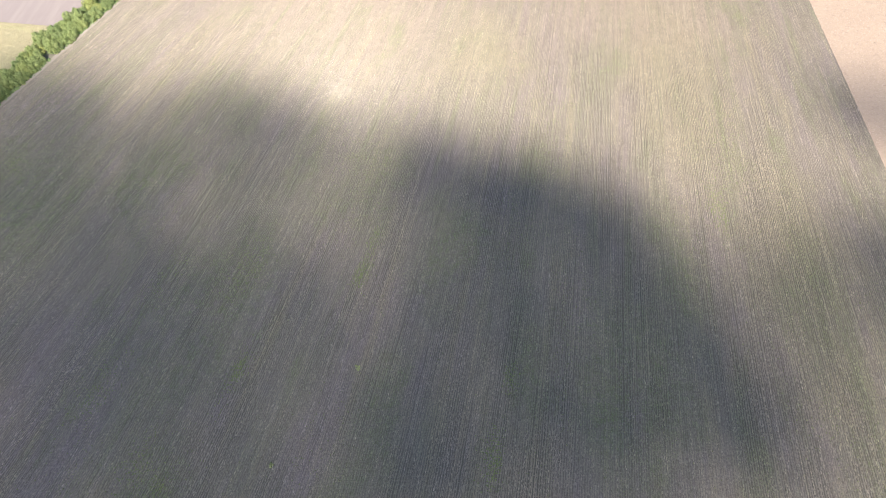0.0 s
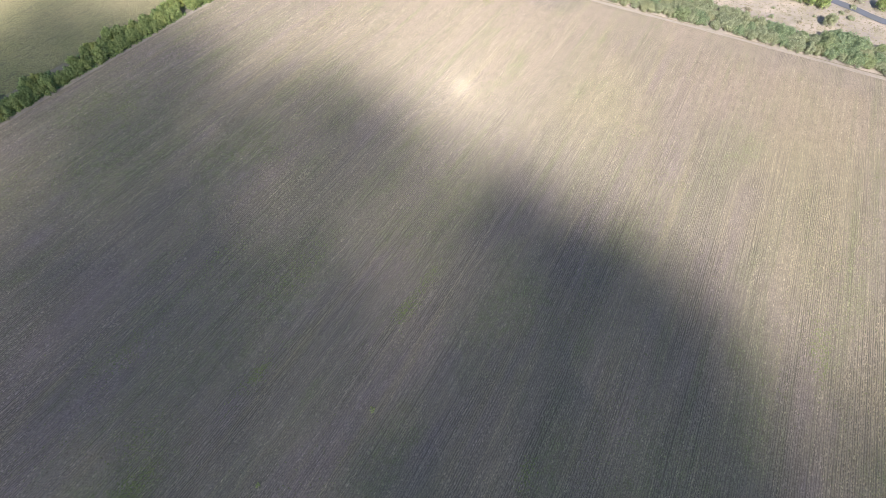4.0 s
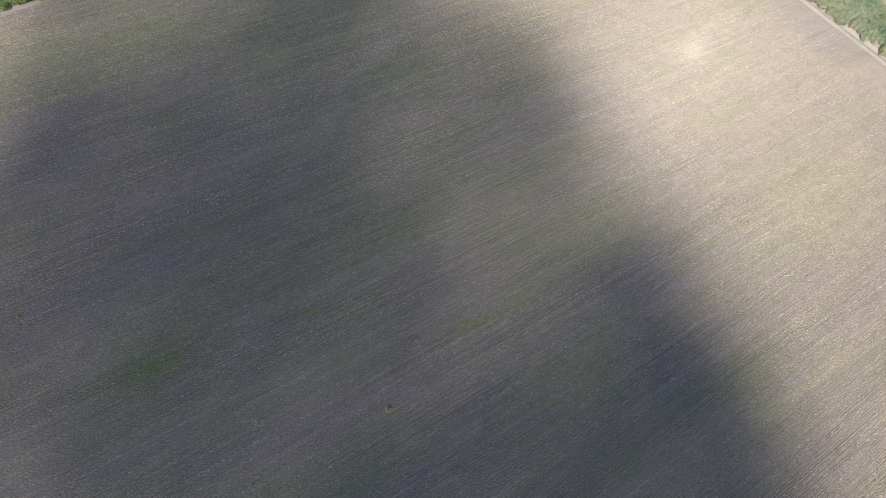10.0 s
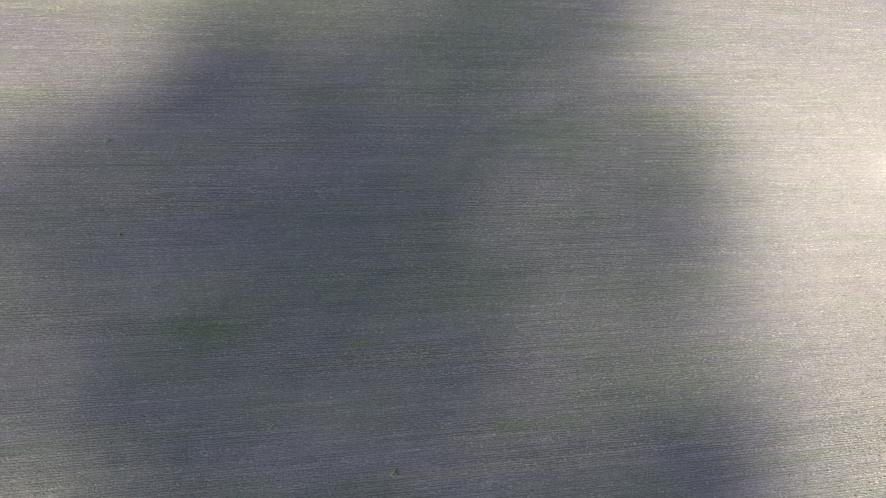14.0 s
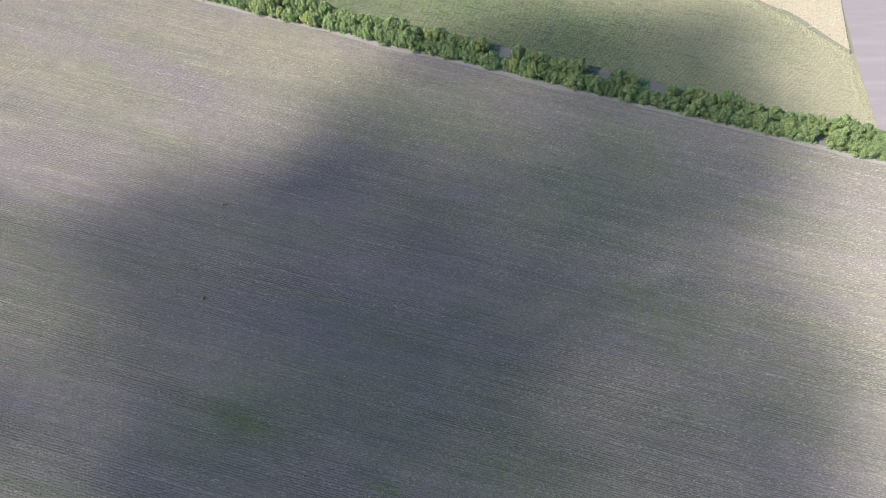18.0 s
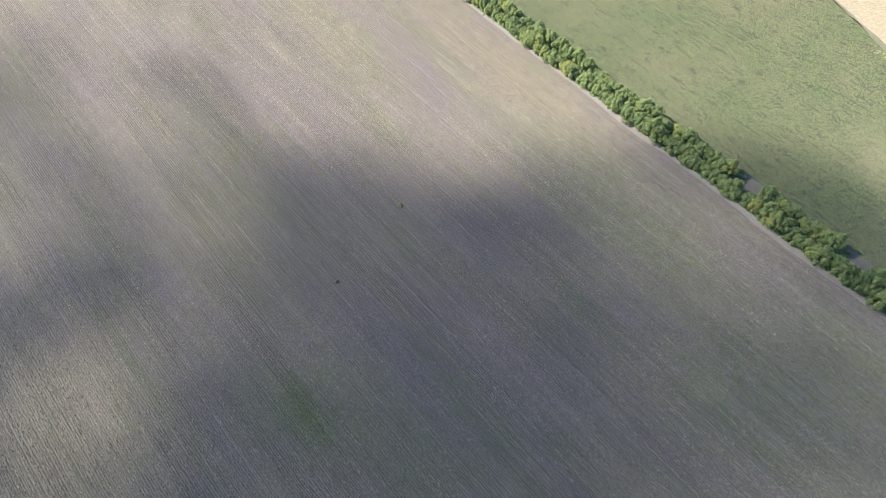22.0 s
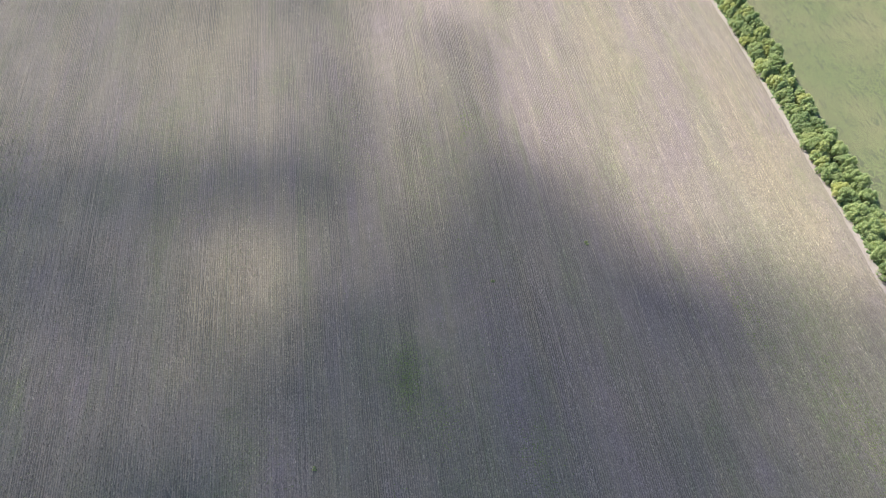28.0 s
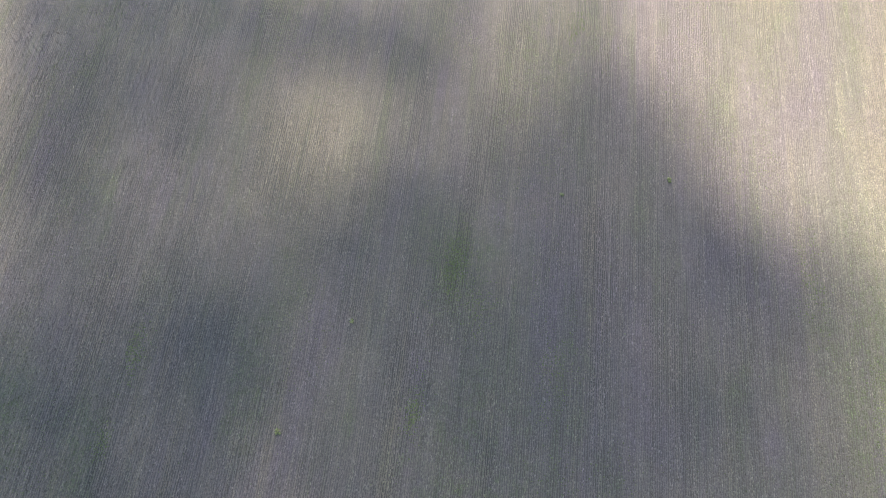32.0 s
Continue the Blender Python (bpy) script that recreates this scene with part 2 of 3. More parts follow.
def ripening(n, col, ripe):
    """The crop turns from green to straw between two distances north: (from, to, colour)."""
    split = n.add("SeparateXYZ")
    n.link(n.coord("Object"), split.inputs[0])
    way = n.add("MapRange")
    n.link(n.math("ADD", split.outputs[1], n.math("MULTIPLY", n.noise(n.coord("Object"), 0.05, 3.0), 60.0)), way.inputs[0])
    way.inputs[1].default_value, way.inputs[2].default_value = ripe[0] + 30, ripe[1] + 30
    return n.mix(n.math("MULTIPLY", way.outputs[0], 0.85), col, ripe[2])


def simple_ground(name, a, b, c, s1, s2, glow=GLOW, streak=None, relief=0.08, ripe=None):
    n = Nodes(name)
    co = n.coord("Object")
    col = n.mix(n.ramp(n.noise(co, s1, 5.0, 0.6), (0.35, (0,)), (0.65, (1,))), a, b)
    vec = n.stretch(co, *streak) if streak else co
    col = n.mix(n.ramp(n.noise(vec, s2, 4.0, 0.65), (0.45, (0,)), (0.75, (0.8,))), col, c)
    if ripe:
        col = ripening(n, col, ripe)
    n.bump(n.noise(co, 2.5, 5.0, 0.7), relief, 0.7)
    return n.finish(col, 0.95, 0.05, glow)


def island_mat(name, *stops, glow=0.0, rough=0.75, spec=0.25, blotch=None, ripe=None):
    n = Nodes(name)
    pick = n.add("NewGeometry").outputs["Random Per Island"]
    col = n.ramp(pick, *stops)
    if blotch:
        col = n.mix(n.ramp(n.noise(n.coord("Object"), blotch[0], 4.0, 0.6), (0.4, (0,)), (0.65, (0.8,))), col, blotch[1])
    if ripe:
        col = ripening(n, col, ripe)
    return n.finish(col, rough, spec, glow)


def leaf_mat(name, dark, mid, light, yellow):
    """Leaves: hue differs from tree to tree and from clump to clump."""
    n = Nodes(name)
    pick = n.add("NewGeometry").outputs["Random Per Island"]
    col = n.ramp(pick, (0.0, dark), (0.45, mid), (0.85, light), (1.0, light))
    own = n.add("ObjectInfo").outputs["Random"]
    col = n.mix(n.ramp(own, (0.72, (0,)), (1.0, (0.7,))), col, yellow)
    col = n.mix(n.ramp(own, (0.0, (0.45,)), (0.3, (0,))), col, dark)
    n.finish(col, 0.6, 0.25)
    back, both = n.add("BsdfTranslucent"), n.add("MixShader")
    n.link(col, back.inputs["Color"])
    both.inputs[0].default_value = 0.5
    n.link(n.bsdf.outputs[0], both.inputs[1])
    n.link(back.outputs[0], both.inputs[2])
    n.link(both.outputs[0], n.out.inputs["Surface"])
    return n.mat


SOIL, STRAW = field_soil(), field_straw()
TRACK = simple_ground("track_dirt", (0.37, 0.31, 0.285), (0.42, 0.355, 0.32), (0.27, 0.25, 0.18), 0.2, 0.9)
RUT = simple_ground("rut_dirt", (0.35, 0.30, 0.265), (0.40, 0.34, 0.30), (0.29, 0.25, 0.21), 0.3, 1.2)
BARE = simple_ground("bare_field_soil", (0.29, 0.235, 0.235), (0.33, 0.27, 0.265), (0.39, 0.325, 0.31), 0.03, 0.25, streak=((1.0, 0.12, 1.0), 0.9))
MARGIN = simple_ground("field_margin", (0.20, 0.175, 0.16), (0.24, 0.21, 0.185), (0.17, 0.18, 0.09), 0.09, 0.5)
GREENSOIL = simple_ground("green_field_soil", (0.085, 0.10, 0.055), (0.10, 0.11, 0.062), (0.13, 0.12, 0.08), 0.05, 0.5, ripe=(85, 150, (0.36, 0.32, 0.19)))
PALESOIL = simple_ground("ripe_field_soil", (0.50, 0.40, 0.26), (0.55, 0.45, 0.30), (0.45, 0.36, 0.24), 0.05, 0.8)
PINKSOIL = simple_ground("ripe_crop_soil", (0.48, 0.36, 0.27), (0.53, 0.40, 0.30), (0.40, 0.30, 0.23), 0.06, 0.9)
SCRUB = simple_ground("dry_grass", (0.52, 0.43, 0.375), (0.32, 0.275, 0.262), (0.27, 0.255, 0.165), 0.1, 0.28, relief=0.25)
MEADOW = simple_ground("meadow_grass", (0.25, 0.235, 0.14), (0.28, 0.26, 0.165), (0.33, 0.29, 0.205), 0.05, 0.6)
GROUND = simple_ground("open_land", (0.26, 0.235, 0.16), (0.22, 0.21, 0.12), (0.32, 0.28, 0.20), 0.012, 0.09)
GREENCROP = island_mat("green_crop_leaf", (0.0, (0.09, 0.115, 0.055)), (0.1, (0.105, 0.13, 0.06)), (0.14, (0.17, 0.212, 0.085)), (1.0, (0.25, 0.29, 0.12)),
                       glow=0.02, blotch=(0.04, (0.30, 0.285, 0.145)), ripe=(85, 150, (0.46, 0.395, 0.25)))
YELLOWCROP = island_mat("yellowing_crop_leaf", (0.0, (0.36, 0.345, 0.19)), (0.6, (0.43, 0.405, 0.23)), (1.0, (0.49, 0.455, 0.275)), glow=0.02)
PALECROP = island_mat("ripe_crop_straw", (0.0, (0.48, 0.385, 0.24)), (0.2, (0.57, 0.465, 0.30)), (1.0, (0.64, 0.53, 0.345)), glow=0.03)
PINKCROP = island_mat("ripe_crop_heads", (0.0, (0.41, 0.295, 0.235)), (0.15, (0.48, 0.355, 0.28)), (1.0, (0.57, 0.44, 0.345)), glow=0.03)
SHRUB = island_mat("shrub_leaf", (0.0, (0.28, 0.31, 0.13)), (0.5, (0.42, 0.44, 0.18)), (1.0, (0.54, 0.54, 0.25)))
WEED = island_mat("weed_leaf", (0.0, (0.17, 0.205, 0.08)), (0.5, (0.235, 0.275, 0.105)), (1.0, (0.32, 0.35, 0.14)))
UNDERGROWTH = island_mat("undergrowth_leaf", (0.0, (0.13, 0.19, 0.085)), (0.6, (0.21, 0.28, 0.12)), (1.0, (0.30, 0.37, 0.16)))
DRYGRASS = island_mat("dry_grass_tufts", (0.0, (0.24, 0.22, 0.14)), (0.4, (0.33, 0.29, 0.215)), (1.0, (0.42, 0.365, 0.28)), glow=0.02)
BARK = simple_ground("bark", (0.13, 0.10, 0.08), (0.18, 0.145, 0.11), (0.09, 0.075, 0.06), 1.5, 6.0, glow=0)
LEAF = leaf_mat("belt_leaf", (0.21, 0.315, 0.145), (0.44, 0.54, 0.225), (0.66, 0.71, 0.33), (0.66, 0.66, 0.24))
OLIVE = leaf_mat("silvery_leaf", (0.33, 0.37, 0.24), (0.46, 0.50, 0.33), (0.62, 0.65, 0.45), (0.56, 0.56, 0.35))
SAGE = leaf_mat("sage_leaf", (0.25, 0.34, 0.22), (0.36, 0.45, 0.28), (0.53, 0.61, 0.38), (0.55, 0.57, 0.29))


# ---- mesh helpers ----
def link_mesh(name, verts, faces, mat, parent=None, uv=None, smooth=False):
    """One mesh object from arrays; faces are all triangles or all quads."""
    verts, faces = np.asarray(verts, dtype=np.float32), np.asarray(faces, dtype=np.int32)
    k = faces.shape[1]
    me = bpy.data.meshes.new(name)
    me.vertices.add(len(verts))
    me.vertices.foreach_set("co", verts.ravel())
    me.loops.add(faces.size)
    me.loops.foreach_set("vertex_index", faces.ravel())
    me.polygons.add(len(faces))
    me.polygons.foreach_set("loop_start", np.arange(0, faces.size, k, dtype=np.int32))
    me.polygons.foreach_set("loop_total", np.full(len(faces), k, dtype=np.int32))
    if uv is not None:
        layer = me.uv_layers.new(name="rows")
        layer.data.foreach_set("uv", np.asarray(uv, dtype=np.float32)[faces.ravel()].ravel())
    me.update(calc_edges=True)
    me.materials.append(mat)
    if smooth:
        me.polygons.foreach_set("use_smooth", np.ones(len(faces), dtype=bool))
    ob = new(name, me)
    ob.parent = parent
    return ob


def part(name, bm, material, parent, label=""):
    me = bpy.data.meshes.new(name)
    bm.to_mesh(me)
    bm.free()
    me.materials.append(material)
    ob = new(name, me)
    ob.parent = parent
    if label:
        ob["label"] = label
    return ob


def grid_faces(nu, nv):
    i, j = np.meshgrid(np.arange(nu - 1), np.arange(nv - 1), indexing="ij")
    a = (i * nv + j).ravel()
    return np.stack([a, a + nv, a + nv + 1, a + 1], axis=1)


def strip(name, line, offsets, z, mat, step=4.0, wobble=0.0, crown=0.0, seed=3):
    """A ribbon of ground along a line: offsets are its two sides, to the left of the way the line runs."""
    p = resample(line, step)
    d = np.gradient(p, axis=0)
    d /= np.linalg.norm(d, axis=1)[:, None]
    nrm = np.stack([-d[:, 1], d[:, 0]], axis=1)
    rng = np.random.default_rng(seed)
    m = 5
    verts = []
    for k in range(m):
        f = k / (m - 1)
        off = offsets[0] + (offsets[1] - offsets[0]) * f
        edge = 1.0 if k in (0, m - 1) else 0.25
        w = smooth_noise(rng, len(p), 4) * wobble * edge
        q = p + nrm * (off + w)[:, None]
        zz = np.full(len(p), z) + crown * (1 - (2 * f - 1) ** 2)
        verts.append(np.column_stack([q, zz]))
    verts = np.concatenate(verts)
    f = grid_faces(m, len(p))
    if offsets[1] > offsets[0]:
        f = f[:, ::-1]
    return link_mesh(name, verts, f, mat)


def smooth_noise(rng, n, k):
    a = rng.normal(size=n + 4 * k)
    return np.convolve(a, np.ones(k) / math.sqrt(k), "same")[2 * k:2 * k + n]


def resample(line, step):
    p = np.asarray(line, dtype=float)
    s = np.concatenate([[0], np.cumsum(np.linalg.norm(np.diff(p, axis=0), axis=1))])
    t = np.arange(0, s[-1], step)
    return np.column_stack([np.interp(t, s, p[:, 0]), np.interp(t, s, p[:, 1])])


def tufts(name, xy, size, height, mat, seed, parent=None, uv=None, z=0.0, spread=0.35, long=1.0, lean=0.0):
    """Many small ragged clumps, each a crooked five-cornered tent, joined into one mesh."""
    rng = np.random.default_rng(seed)
    n = len(xy)
    size = np.broadcast_to(size, n)
    height = np.broadcast_to(height, n)
    ang = rng.uniform(0, math.tau, n)
    if long > 1:
        ang = math.pi / 4 + rng.normal(0, 0.2, n)
    v = np.zeros((n, 5, 3), dtype=np.float32)
    for k in range(4):
        a = ang + k * math.pi / 2 + rng.normal(0, 0.3, n)
        r = size * rng.uniform(0.6, 1.35, n) * 0.5
        v[:, k, 0] = xy[:, 0] + np.cos(a) * r + np.sin(a) * r * long * lean
        v[:, k, 1] = xy[:, 1] + np.sin(a) * r * long
        v[:, k, 2] = z + rng.uniform(-0.04, 0.25, n) * height
    v[:, 4, 0] = xy[:, 0] + rng.normal(0, spread, n) * size * 0.5
    v[:, 4, 1] = xy[:, 1] + rng.normal(0, spread, n) * size * 0.5
    v[:, 4, 2] = z + height * rng.uniform(0.6, 1.3, n)
    f = np.array([[0, 1, 4], [1, 2, 4], [2, 3, 4], [3, 0, 4]], dtype=np.int32)
    faces = (np.arange(n, dtype=np.int32)[:, None, None] * 5 + f[None]).reshape(-1, 3)
    if uv is not None:
        uv = np.repeat(uv, 5, axis=0)
    return link_mesh(name, v.reshape(-1, 3), faces, mat, parent, uv)


# ---- the plan: field edges ----
def hedge_x(y):
    return -160.2 + 0.3717 * y - 0.000025 * y * y


def right_x(y):
    return 96.4 + 0.1323 * y


def far_y(x):
    return 181.4 - 0.152 * x


ROWS_ACROSS = 600
SOUTH = -230.0

# ---- ground ----
tagged(link_mesh("ground", [(-3000, -3000, -0.6), (3000, -3000, -0.6), (3000, 3000, -0.6), (-3000, 3000, -0.6)], [(0, 1, 2, 3)], GROUND),
       "open farmland stretching to the horizon", "ground", kind="structure")

s, q = np.meshgrid(np.linspace(0, 1, 90), np.linspace(0, 1, 120), indexing="ij")
x165 = hedge_x(175.0) + s * (right_x(175.0) - hedge_x(175.0))
fy = SOUTH + q * (far_y(x165) + 1.0 - SOUTH)
fx = hedge_x(fy) + 0.2 + s * (right_x(fy) - 0.2 - hedge_x(fy))
field = link_mesh("harvested_field", np.column_stack([fx.ravel(), fy.ravel(), np.zeros(fx.size)]), grid_faces(90, 120), SOIL,
                  uv=np.column_stack([s.ravel() * ROWS_ACROSS, fy.ravel()]))
tagged(field, "harvested field with fine brown and olive crop rows", "field", kind="structure")

# crop residue standing in the rows
rng = np.random.default_rng(11)
px, py, pu, ps = [], [], [], []
for row in range(4, ROWS_ACROSS - 1):
    f = (row + 0.5 + rng.normal(0, 0.22)) / ROWS_ACROSS
    wander = rng.uniform(0, math.tau), rng.uniform(0.05, 0.12)
    y = np.arange(-185.0, 192.0, 0.5)
    y = y + rng.uniform(-0.25, 0.25, len(y))
    x = hedge_x(y) + f * (right_x(y) - hedge_x(y)) + rng.normal(0, 1, len(y)) * 0.09 + 0.1 * np.sin(wander[0] + y * wander[1])
    keep = (y < far_y(x) - 6.5 - rng.uniform(0, 1, len(y)) ** 2 * 10) & ((x < 30) | (y > -85) & (x < 64) | (y > 0.0) & (x < 80 + y)) & ((y > -45) | (rng.random(len(y)) < 0.6))
    px.append(x[keep]), py.append(y[keep]), pu.append(np.full(keep.sum(), row + 0.5)), ps.append(np.full(keep.sum(), 0.372 - 0.24 * f))
px, py, pu, ps = np.concatenate(px), np.concatenate(py), np.concatenate(pu), np.concatenate(ps)
xy = np.column_stack([px, py])
residue = tufts("crop_residue", xy, rng.uniform(0.16, 0.24, len(xy)), rng.uniform(0.1, 0.27, len(xy)), STRAW, 5, long=2.9, lean=ps, uv=np.column_stack([pu, py]), z=-0.01)
tagged(residue, "dry brown and olive crop residue standing in rows", "crop", kind="stuff")

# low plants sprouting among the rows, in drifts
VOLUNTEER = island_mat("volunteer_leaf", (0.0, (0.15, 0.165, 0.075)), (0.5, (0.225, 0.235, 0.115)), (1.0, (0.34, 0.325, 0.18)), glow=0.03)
px, py = rng.uniform(-200, 140, 420000), rng.uniform(-150, 175, 420000)
drift = np.zeros(len(px))
for k in range(14):
    a, wave_length, shift = rng.uniform(0, math.pi), 70.0 / 1.35 ** k, rng.uniform(0, math.tau)
    drift += np.sin((px * math.cos(a) + (py * math.sin(a) - px * 0.25) * 0.45) * math.tau / wave_length + shift) * 0.86 ** k
inner = (px > hedge_x(py) + 3) & (px < right_x(py) - 3) & (py < far_y(px) - 9)
grows = inner & (rng.random(len(px)) < np.clip((drift - 0.2) * 0.22, 0.02, 0.75))
xy = np.column_stack([px[grows], py[grows]])
tagged(tufts("volunteer_plants", xy, rng.uniform(0.16, 0.36, len(xy)), rng.uniform(0.08, 0.24, len(xy)), VOLUNTEER, 15, z=-0.01), "low olive green plants sprouting among the rows", "plants", kind="stuff")

# ---- tracks ----
HEDGE = np.column_stack([hedge_x(np.linspace(SOUTH, 260, 100)), np.linspace(SOUTH, 260, 100)])
track = tagged(strip("track", HEDGE, (-1.0, 0.4), 0.03, TRACK, wobble=0.3, seed=4), "pale dirt farm track beside the tree belt", "track", kind="structure")
for off in (-0.75, 0.1):
    strip("rut", HEDGE, (off - 0.15, off + 0.15), 0.045, RUT, wobble=0.08, seed=5).parent = track
FAR = np.column_stack([np.linspace(-100, 190, 80), far_y(np.linspace(-100, 190, 80))])
far_track = tagged(strip("track", FAR, (-0.6, 0.75), 0.05, TRACK, wobble=0.25, seed=6), "pale dirt track between field and scrub", "track", kind="structure")
for off in (-0.35, 0.45):
    strip("rut", FAR, (off - 0.13, off + 0.13), 0.08, RUT, wobble=0.06, seed=7).parent = far_track

# ---- land beyond the tree belt ----
tagged(strip("field_margin", HEDGE, (-0.7, 9.1), -0.2, MARGIN, wobble=0.2, seed=9), "bare dark soil margin under the tree belt", "soil", kind="structure")


def poly(name, corners, z, mat):
    bm = bmesh.new()
    bm.faces.new([bm.verts.new((x, y, z)) for x, y in corners])
    bmesh.ops.recalc_face_normals(bm, faces=bm.faces)
    bmesh.ops.triangulate(bm, faces=bm.faces)
    for f in bm.faces:
        if f.normal.z < 0:
            f.normal_flip()
    return part(name, bm, mat, None)


LANE = [(-141.5, 154.6), (-157, 143.4), (-172.8, 126), (-196, 102), (-211, 83), (-270, 20), (-340, -60)]
EDGE_BARE = [(-115.5, 151.6), (-131, 154.2), (-141.5, 156), (-163, 160.5), (-300, 190)]
green_edge = [(hedge_x(y) - 8.7, y) for y in range(-230, 141, 10)]
tagged(poly("green_field", green_edge + [(-115, 153.5), (-131, 156.2), (-141.5, 158)] + LANE + [(-400, -230)], -0.3, GREENSOIL), "green and yellowing bean field in rows", "field", kind="structure")
tagged(poly("ripe_field", [(x - 0.6, y + 0.45) for x, y in LANE] + [(-420, 240), (-300, 190), (-163, 160.5)], -0.3, PALESOIL), "pale ripe grain field", "field", kind="structure")
tagged(poly("bare_field", EDGE_BARE + [(-420, 240), (-300, 420), (-60, 420), (hedge_x(250) - 9, 250), (hedge_x(190) - 9, 190), (hedge_x(160) - 9, 160)], -0.2, BARE),
       "bare harvested field of pinkish grey soil", "field", kind="structure")
tagged(strip("grass_lane", LANE, (0.0, -1.3), -0.24, MEADOW, step=2.0, wobble=0.3, seed=12), "narrow grassy lane between two fields", "lane", kind="structure")


def inside(xy, corners):
    x, y = xy[:, 0], xy[:, 1]
    hit = np.zeros(len(xy), dtype=bool)
    for (x0, y0), (x1, y1) in zip(corners, corners[1:] + corners[:1]):
        if y0 == y1:
            continue
        hit ^= ((y0 > y) != (y1 > y)) & (x < (x1 - x0) * (y - y0) / (y1 - y0) + x0)
    return hit


def crop_rows(box, gap, step, angle, corners, seed, jitter=0.12, missing=0.0):
    """Places of plants in rows turned by an angle, kept inside a field's corners."""
    r = np.random.default_rng(seed)
    x0, y0, x1, y1 = box
    c, sn = math.cos(angle), math.sin(angle)
    half = max(x1 - x0, y1 - y0) * 0.75
    a, b = np.meshgrid(np.arange(-half, half, gap), np.arange(-half, half, step), indexing="ij")
    there = np.ones(a.size, dtype=bool)
    if missing:
        run = max(1, int(2.2 / step))
        sparse = missing * r.choice([0.3, 0.5, 1.0, 4.0], (a.shape[0], 1))
        there = np.repeat(r.random((a.shape[0], a.shape[1] // run + 1)) > sparse, run, axis=1)[:, :a.shape[1]]
        there = np.array([np.roll(row, k) | (r.random(len(row)) < 0.3) for row, k in zip(there, r.integers(0, run, len(there)))]).ravel()
    a = a.ravel() + r.normal(0, jitter, a.size)
    b = b.ravel() + r.uniform(-0.5, 0.5, b.size) * step
    pts = np.column_stack([(x0 + x1) / 2 + a * c - b * sn, (y0 + y1) / 2 + a * sn + b * c])
    ok = there & (pts[:, 0] > x0) & (pts[:, 0] < x1) & (pts[:, 1] > y0) & (pts[:, 1] < y1)
    pts = pts[ok]
    return pts[inside(pts, corners)]


r2 = np.random.default_rng(21)
green_corners = [(hedge_x(y) - 9.0 - 1.1 * math.sin(y * 0.21) - 0.7 * math.sin(y * 0.53), y) for y in range(-230, 141, 10)] + [(-116, 151.6), (-131, 154.1)] + LANE + [(-400, -230)]
pts = crop_rows((-270, -100, -105, 156), 0.45, 0.34, -0.36, green_corners, 22, 0.05, 0.085)

gaps = np.array([math.sin(p[0] * 0.93 - p[1] * 0.35) + 0.7 * math.sin(p[0] * 0.21 + p[1] * 0.55) for p in pts])
pts = pts[(gaps > -1.35) | (r2.random(len(pts)) < 0.6)]
tagged(tufts("bean_crop", pts, r2.uniform(0.28, 0.46, len(pts)), r2.uniform(0.08, 0.26, len(pts)), GREENCROP, 23, z=-0.3, long=1.5, lean=0.376), "green and yellowing bean plants in rows", "crop", kind="stuff")
lane_p = resample(LANE[:5], 0.55)
lane_p = lane_p + r2.normal(0, 0.5, lane_p.shape) + np.array([1.8, -1.5])
edge_p = resample(EDGE_BARE[:3], 0.5) + np.array([-1.0, -2.2])
edge_p = np.concatenate([edge_p + r2.normal(0, 0.5, edge_p.shape) for _ in range(3)])
both = np.concatenate([lane_p] + [lane_p + r2.normal(0, 0.8, lane_p.shape) - np.array([k * 0.4, -k * 0.4]) for k in range(4)] + [edge_p])
tagged(tufts("yellow_crop_edge", both, r2.uniform(0.3, 0.7, len(both)), 0.35, YELLOWCROP, 24, z=-0.3), "bright yellow plants along the field edge", "crop", kind="stuff")
pale_corners = [(x - 1.1, y + 0.85) for x, y in LANE] + [(-420, 240), (-300, 189), (-163, 159.5)]
pts = crop_rows((-260, 60, -141, 200), 0.5, 0.45, 0.5, pale_corners, 26, 0.12)
tagged(tufts("ripe_grain", pts, r2.uniform(0.4, 0.62, len(pts)), r2.uniform(0.05, 0.12, len(pts)), PALECROP, 27, z=-0.3, long=1.7, lean=-0.546), "pale dry grain standing in rows", "crop", kind="stuff")

# ---- ripe crop beside the harvested field ----
right_line = [(float(right_x(y)) - 0.3, y) for y in (-60, 0, 60, 110, 140, 160)]
pink_corners = right_line + [(120, 161.0), (135, 158.5), (190, 150), (260, 140), (260, -60)]
tagged(poly("ripe_crop_field", pink_corners, 0.03, PINKSOIL), "ripe crop field of dry pinkish tan plants", "field", kind="structure")
pts = crop_rows((94, 20, 195, 162), 0.45, 0.42, -0.11, pink_corners, 31, 0.16)
tagged(tufts("ripe_crop", pts, r2.uniform(0.34, 0.58, len(pts)), r2.uniform(0.06, 0.17, len(pts)), PINKCROP, 32, z=0.0), "dense dry ripe crop of pinkish tan heads", "crop", kind="stuff")

# ---- scrub land and river beyond the far track ----
sx = np.linspace(-100, 200, 60)
back = [(x, float(far_y(np.array(x)))) for x in sx]
tagged(poly("scrub_land", [(x, y + 1.4) for x, y in back] + [(220, 350), (-100, 350)], -0.2, SCRUB), "dry eroded grassland with bare patches", "grassland", kind="structure")
RIVER = [(190, 150), (150, 172), (120, 187), (104, 194), (93, 197.2), (88, 200), (76, 206), (66, 214), (60, 226), (55, 245), (46, 300)]


